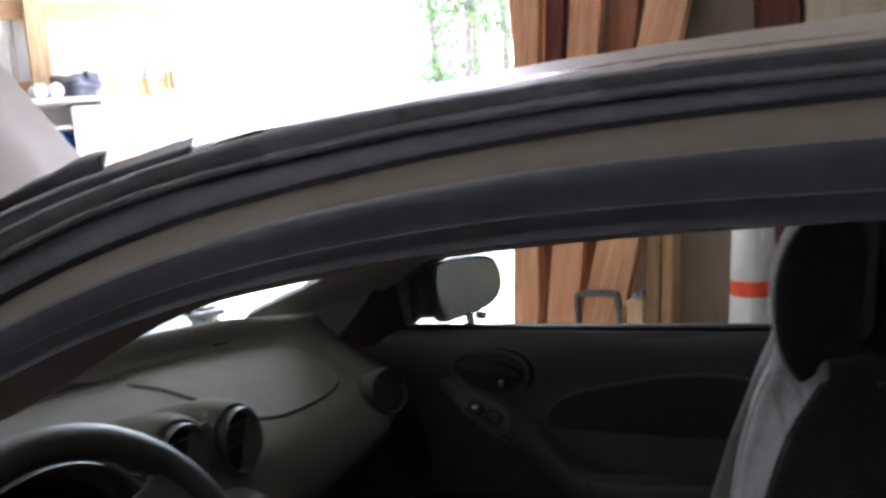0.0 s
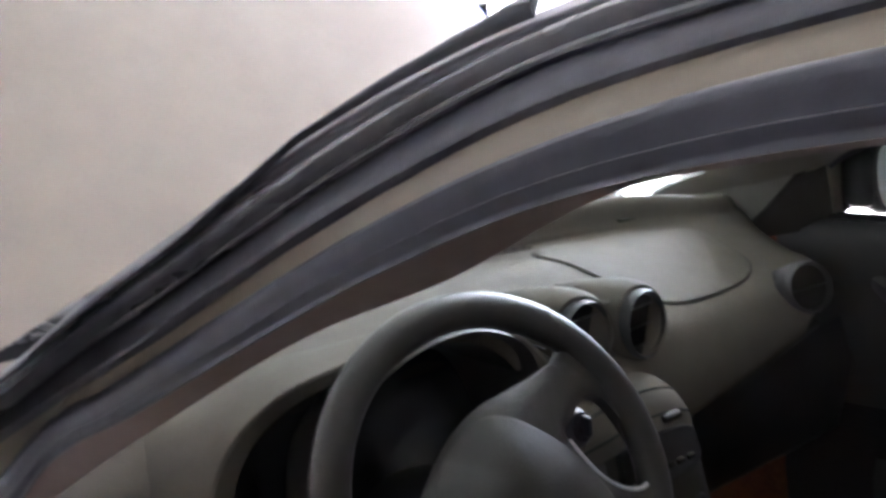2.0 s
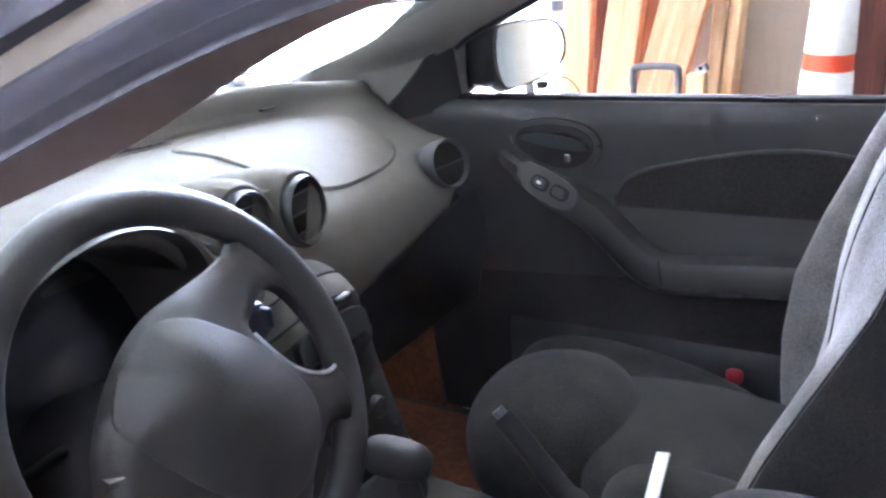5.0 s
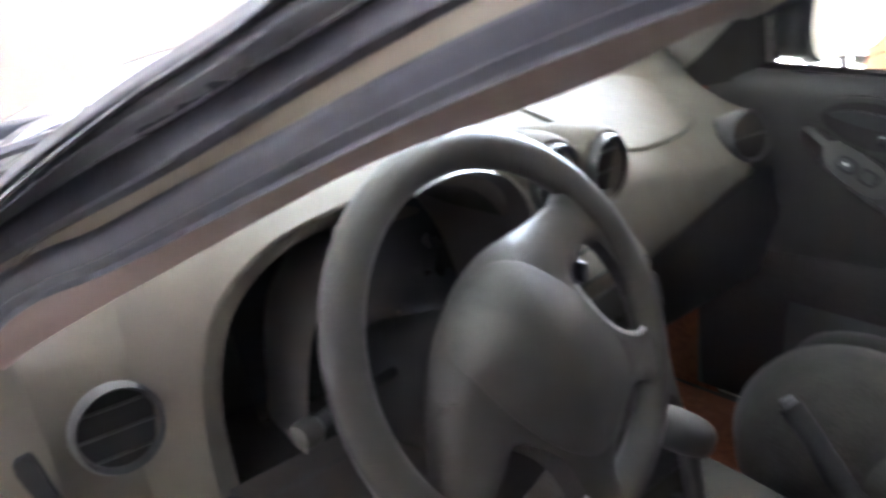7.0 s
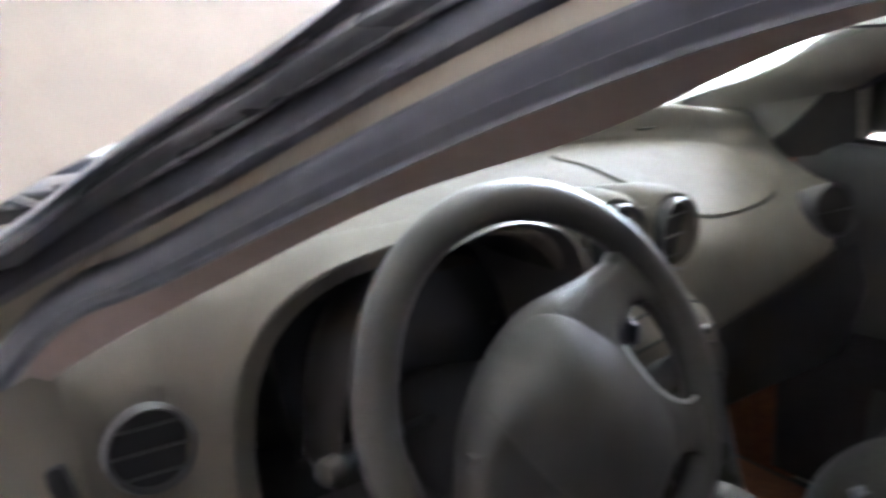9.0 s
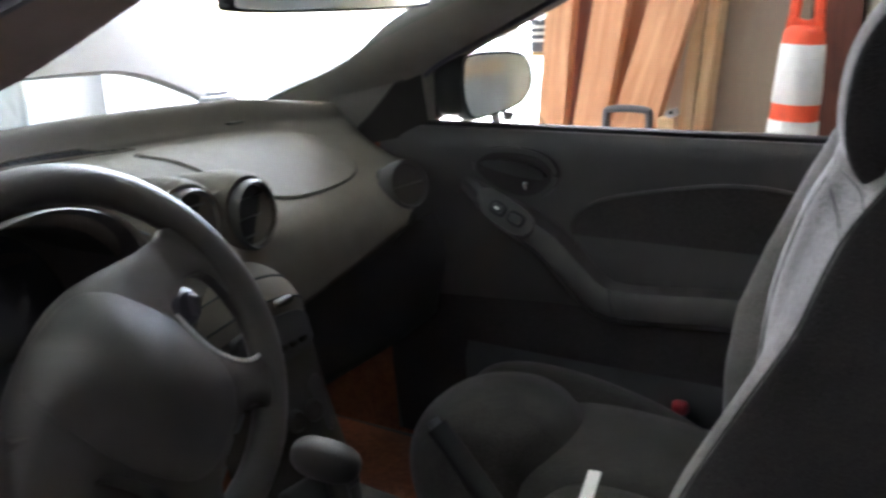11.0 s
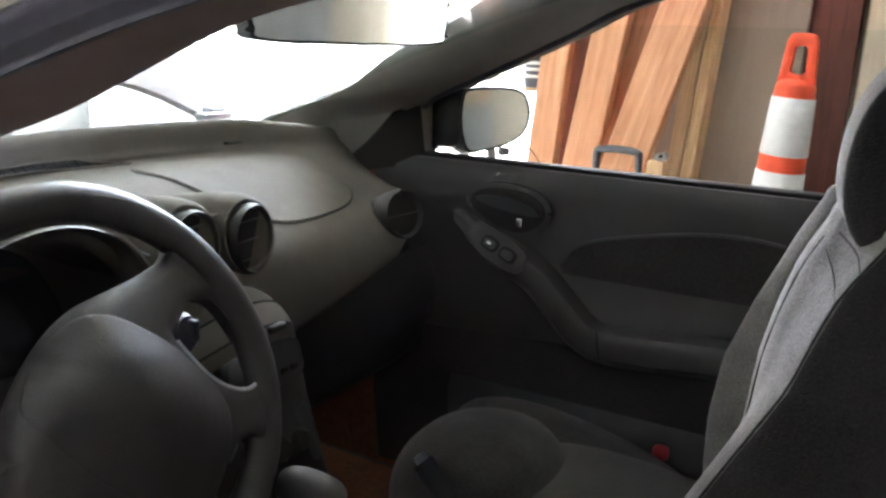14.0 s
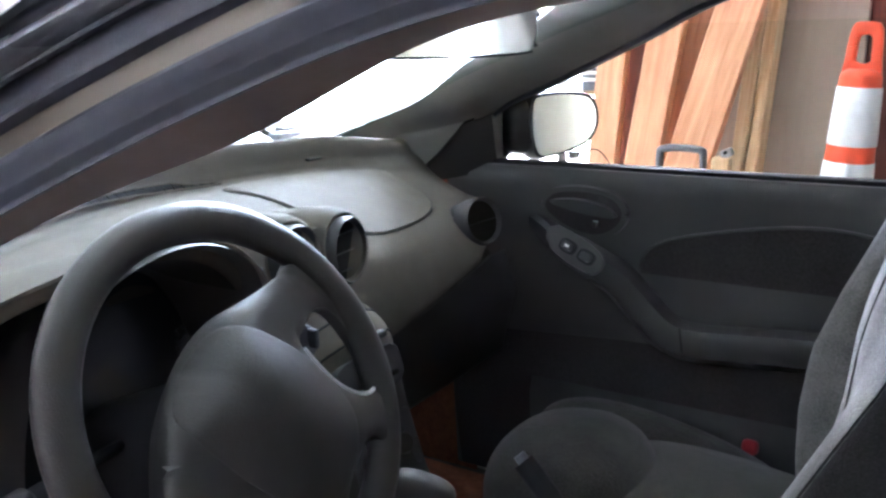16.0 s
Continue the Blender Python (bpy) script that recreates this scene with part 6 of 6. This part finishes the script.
# tin on a ledge
ledge = plank("ledge", "small pine ledge on the door jamb", (-0.545, 1.62, 1.008), (-0.455, 1.62, 1.008), 0.08, 0.014, (0, 0, 1), PINE, "", "ledge")
tin = thing("tin", "dark printed tin on a pine ledge", "tin", at=(-0.512, 1.60, 1.015))
part("tin_body", turned([(0.0, 0), (0.036, 0.0), (0.037, 0.003), (0.037, 0.088), (0.036, 0.091), (0.0, 0.091)], 36), GREYPLASTIC, tin, "dark printed tin")
for k, (w, z) in enumerate(((0.9, 0.066), (0.7, 0.048), (0.8, 0.028))):
    part("print_bar", loft([[(0.0376 * math.sin(a), -0.0376 * math.cos(a), z + h) for a in np.linspace(-w, w, 13)] for h in (0, 0.009)]), PAPER, tin, "pale unreadable print")

crate = solid("crate", rounded(0.5, 0.4, 0.33, 0.02, (0.66, 1.40, GZ + 0.165)), DARK, "dark crate under a plastic sack", "crate")

# cabinet, bag and tools on the far wall
base = FAR_B + FAR_D * 1.22 + fn * 0.50
ang = math.atan2(FAR_D.y, FAR_D.x)
cab = thing("cabinet", "white open-fronted cabinet against the steel wall", "cabinet", at=(base.x, base.y, GZ))
cab.rotation_euler = (0, 0, ang)
part("side_panel", rounded(0.03, 0.4, 1.98, 0.003, (-0.55, 0, 0.99)), WHITEPAINT, cab)
part("side_panel", rounded(0.03, 0.4, 1.98, 0.003, (0.15, 0, 0.99)), WHITEPAINT, cab)
part("door_panel", rounded(0.22, 0.03, 1.9, 0.004, (-0.44, 0.2, 0.99)), WHITEPAINT, cab, "white cabinet door")
part("back_panel", rounded(0.70, 0.02, 1.98, 0.003, (-0.2, -0.19, 0.99)), WHITEPAINT, cab)
part("top_panel", rounded(0.76, 0.44, 0.03, 0.003, (-0.2, 0, 1.99)), WHITEPAINT, cab)
for z in (0.3, 0.8, 1.2, 1.56, 1.80):
    part("shelf", rounded(0.68, 0.38, 0.02, 0.002, (-0.2, 0, z)), WHITEPAINT, cab)


def on_wall(s, out, z):
    p = FAR_B + FAR_D * s + fn * out
    return (p.x, p.y, z)


def crumpled(sx, sy, sz, at, seed):
    """A crumpled bag."""
    r = random.Random(seed)
    a, b, c = r.uniform(0, 6), r.uniform(0, 6), r.uniform(0, 6)

    def fold(p):
        f = 1 + 0.16 * math.sin(p.x * 31 / sx * 0.3 + a) * math.sin(p.y * 27 / sy * 0.3 + b) + 0.12 * math.sin(p.z * 40 / sz * 0.3 + c + p.x * 20)
        return p * f
    return cushion(sx, sy, sz, 2.4, at, None, 18, fold)


solid("plastic_sack", crumpled(0.56, 0.40, 0.64, (0.66, 1.40, GZ + 0.63), 9), SACK, "bulging grey-green plastic sack standing on a dark crate", "sack")
solid("blue_bag", crumpled(0.26, 0.22, 0.20, on_wall(0.97, 0.50, 1.70), 4), BLUE, "crumpled blue bag on a cabinet shelf", "bag")
solid("black_bag", join(crumpled(0.30, 0.30, 0.19, on_wall(0.82, 0.5, GZ + 2.095), 5), crumpled(0.12, 0.12, 0.16, on_wall(0.72, 0.5, GZ + 2.12), 6)), GREYPLASTIC, "crumpled black bag on top of the cabinet", "bag")
for k in range(2):
    solid("paper_roll", turned([(0.018, 0), (0.05, 0.0), (0.05, 0.11), (0.018, 0.11)], 24, Matrix.Translation(on_wall(1.00 + 0.10 * k, 0.60, GZ + 2.055)) @ pose(0, 0, 0, 90, 0, math.degrees(ang) + 200)), PAPER, "white paper roll on top of the cabinet", "paper roll", "paper rolls")
for s, z, w, h, mat in ((0.205, 2.07, 0.07, 0.17, PINE), (0.075, 2.15, 0.035, 0.13, FIR), (0.035, 2.15, 0.035, 0.13, FIR)):
    solid("hand_tool", prism(smooth_outline([(-w / 2, -h), (0, -h * 1.1), (w / 2, -h * 0.9), (w * 0.3, -h * 0.3), (w * 0.12, 0), (-w * 0.12, 0), (-w * 0.3, -h * 0.4)], 30), 0, 0.03, 0.004, axes(on_wall(s, 0.07, z), fn, FAR_D)), mat, "hand tool hung on a nail from the girt", "tool", "hung tools")
plank("door_track", "thin white door track post", on_wall(-0.06, 0.05, GZ), on_wall(-0.06, 0.05, 4.2), 0.05, 0.05, fn, WHITEPAINT, "", "post")

# the rest of the barn round the camera; some unseen parts steer light
structure("wall_back", ribbed((6.5, 6.5), (6.5, -5.2), 0, 4.2), GALVANISED)
structure("wall_side", ribbed((6.5, -5.2), (-4.4, -5.2), 2.3, 4.2), METALWALL)
# unseen dark lower wall, added to cut bounce light into the cabin
structure("wainscot", ribbed((6.5, -5.19), (-4.4, -5.19), 0, 2.3, 0.15, 0.012), DARKBOARD)
structure("wall_corner", ribbed((-4.4, -5.2), (FAR_A.x, FAR_A.y), 0, 4.2), METALWALL)
# unseen gap and its header, added to let light onto the back wall
structure("wall_beyond", ribbed((3.97, 1.95), (6.18, 1.95), 0, 4.2), METALWALL)
structure("lintel", rounded(0.32, 0.12, 2.1, 0.01, (6.34, 1.93, 3.15)), PLY)
structure("ceiling", rounded(19, 10.0, 0.06, 0.0, (-1.5, -3.0, 4.25)), METALWALL)
# unseen slab added outside to keep sun and bright bounce off the car
structure("canopy", rounded(19, 2.4, 0.06, 0.0, (-1.5, 3.2, 4.25)), DARKBOARD)
for x in (2.2, 4.4):
    plank("wall_post", "square pale timber barn post against the steel wall", (x, -5.05, GZ), (x, -5.05, 4.2), 0.14, 0.14, (0, 1, 0), PINE, "barn posts", "post")
for y in (-3.6, -0.6):
    plank("wall_post", "square pale timber barn post against the steel wall", (6.38, y, GZ), (6.38, y, 4.2), 0.14, 0.14, (-1, 0, 0), PINE, "barn posts", "post")
for k in range(7):
    plank("slat", "tan timber slat standing against the back wall", (6.36, 1.12 + 0.092 * k, GZ), (6.44, 1.12 + 0.092 * k, 2.4), 0.082, 0.03, (-1, 0, 0.1), PANEL, "slats on the back wall", "slat")
for z in (1.42, 3.3):
    plank("girt", "pale pine girt nailed across the steel wall", (6.45, -5.0, z), (6.45, 1.06 if z < 2 else 1.9, z), 0.14, 0.04, (-1, 0, 0), PINE, "wall girts", "girt")

# trees outside
def tree(at, h, seed, crown):
    r = random.Random(seed)
    t = thing("tree", "slender leafy tree in bright light outside the barn", "tree", "trees outside", at=at)
    part("trunk", tube([(0.1 * math.sin(k * 0.9 + seed), 0.08 * math.cos(k), h * k / 8) for k in range(9)], [0.13 * (1 - k / 9.5) + 0.01 for k in range(9)], 8), BARK, t)
    verts, faces = [], []
    for b in range(26):
        z = h * r.uniform(0.25, 1.0)
        a, d = r.uniform(0, 6.28), r.uniform(0.2, crown) * (1.15 - z / h)
        c = Vector((d * math.cos(a), d * math.sin(a), z))
        for k in range(90):
            p = c + Vector((r.gauss(0, 0.28), r.gauss(0, 0.28), r.gauss(0, 0.22)))
            u = Vector((r.gauss(0, 1), r.gauss(0, 1), r.gauss(0, 1))).normalized() * 0.07
            v = u.cross(Vector((r.gauss(0, 1), r.gauss(0, 1), r.gauss(0, 1)))).normalized() * 0.04
            n = len(verts)
            verts += [p - u, p + v, p + u, p - v]
            faces.append((n, n + 1, n + 2, n + 3))
    me = bpy.data.meshes.new("crown")
    me.from_pydata(verts, [], faces)
    me.materials.append(LEAF)
    c = new("crown", me)
    c.parent = t
    for k in range(7):
        z = h * (0.3 + 0.09 * k)
        a = k * 2.4
        part("limb", tube([(0, 0, z), (0.5 * math.cos(a), 0.5 * math.sin(a), z + 0.35), (crown * 0.8 * math.cos(a), crown * 0.8 * math.sin(a), z + 0.6)], [0.035, 0.025, 0.01], 6), BARK, t)
    return t


for k, (d, off, h) in enumerate(((17, 0.1, 8.5), (21, 0.9, 9.5), (19, -0.7, 7.5), (26, 1.2, 10), (27, -0.9, 9), (30, 0.4, 11))):
    v = Vector((-0.458, 0.878, 0)).normalized()
    s = Vector((-v.y, v.x, 0))
    p = Vector((0.65, -0.83, 0)) + v * d - s * off
    tree((p.x, p.y, -0.02), h, k + 3, 0.9)
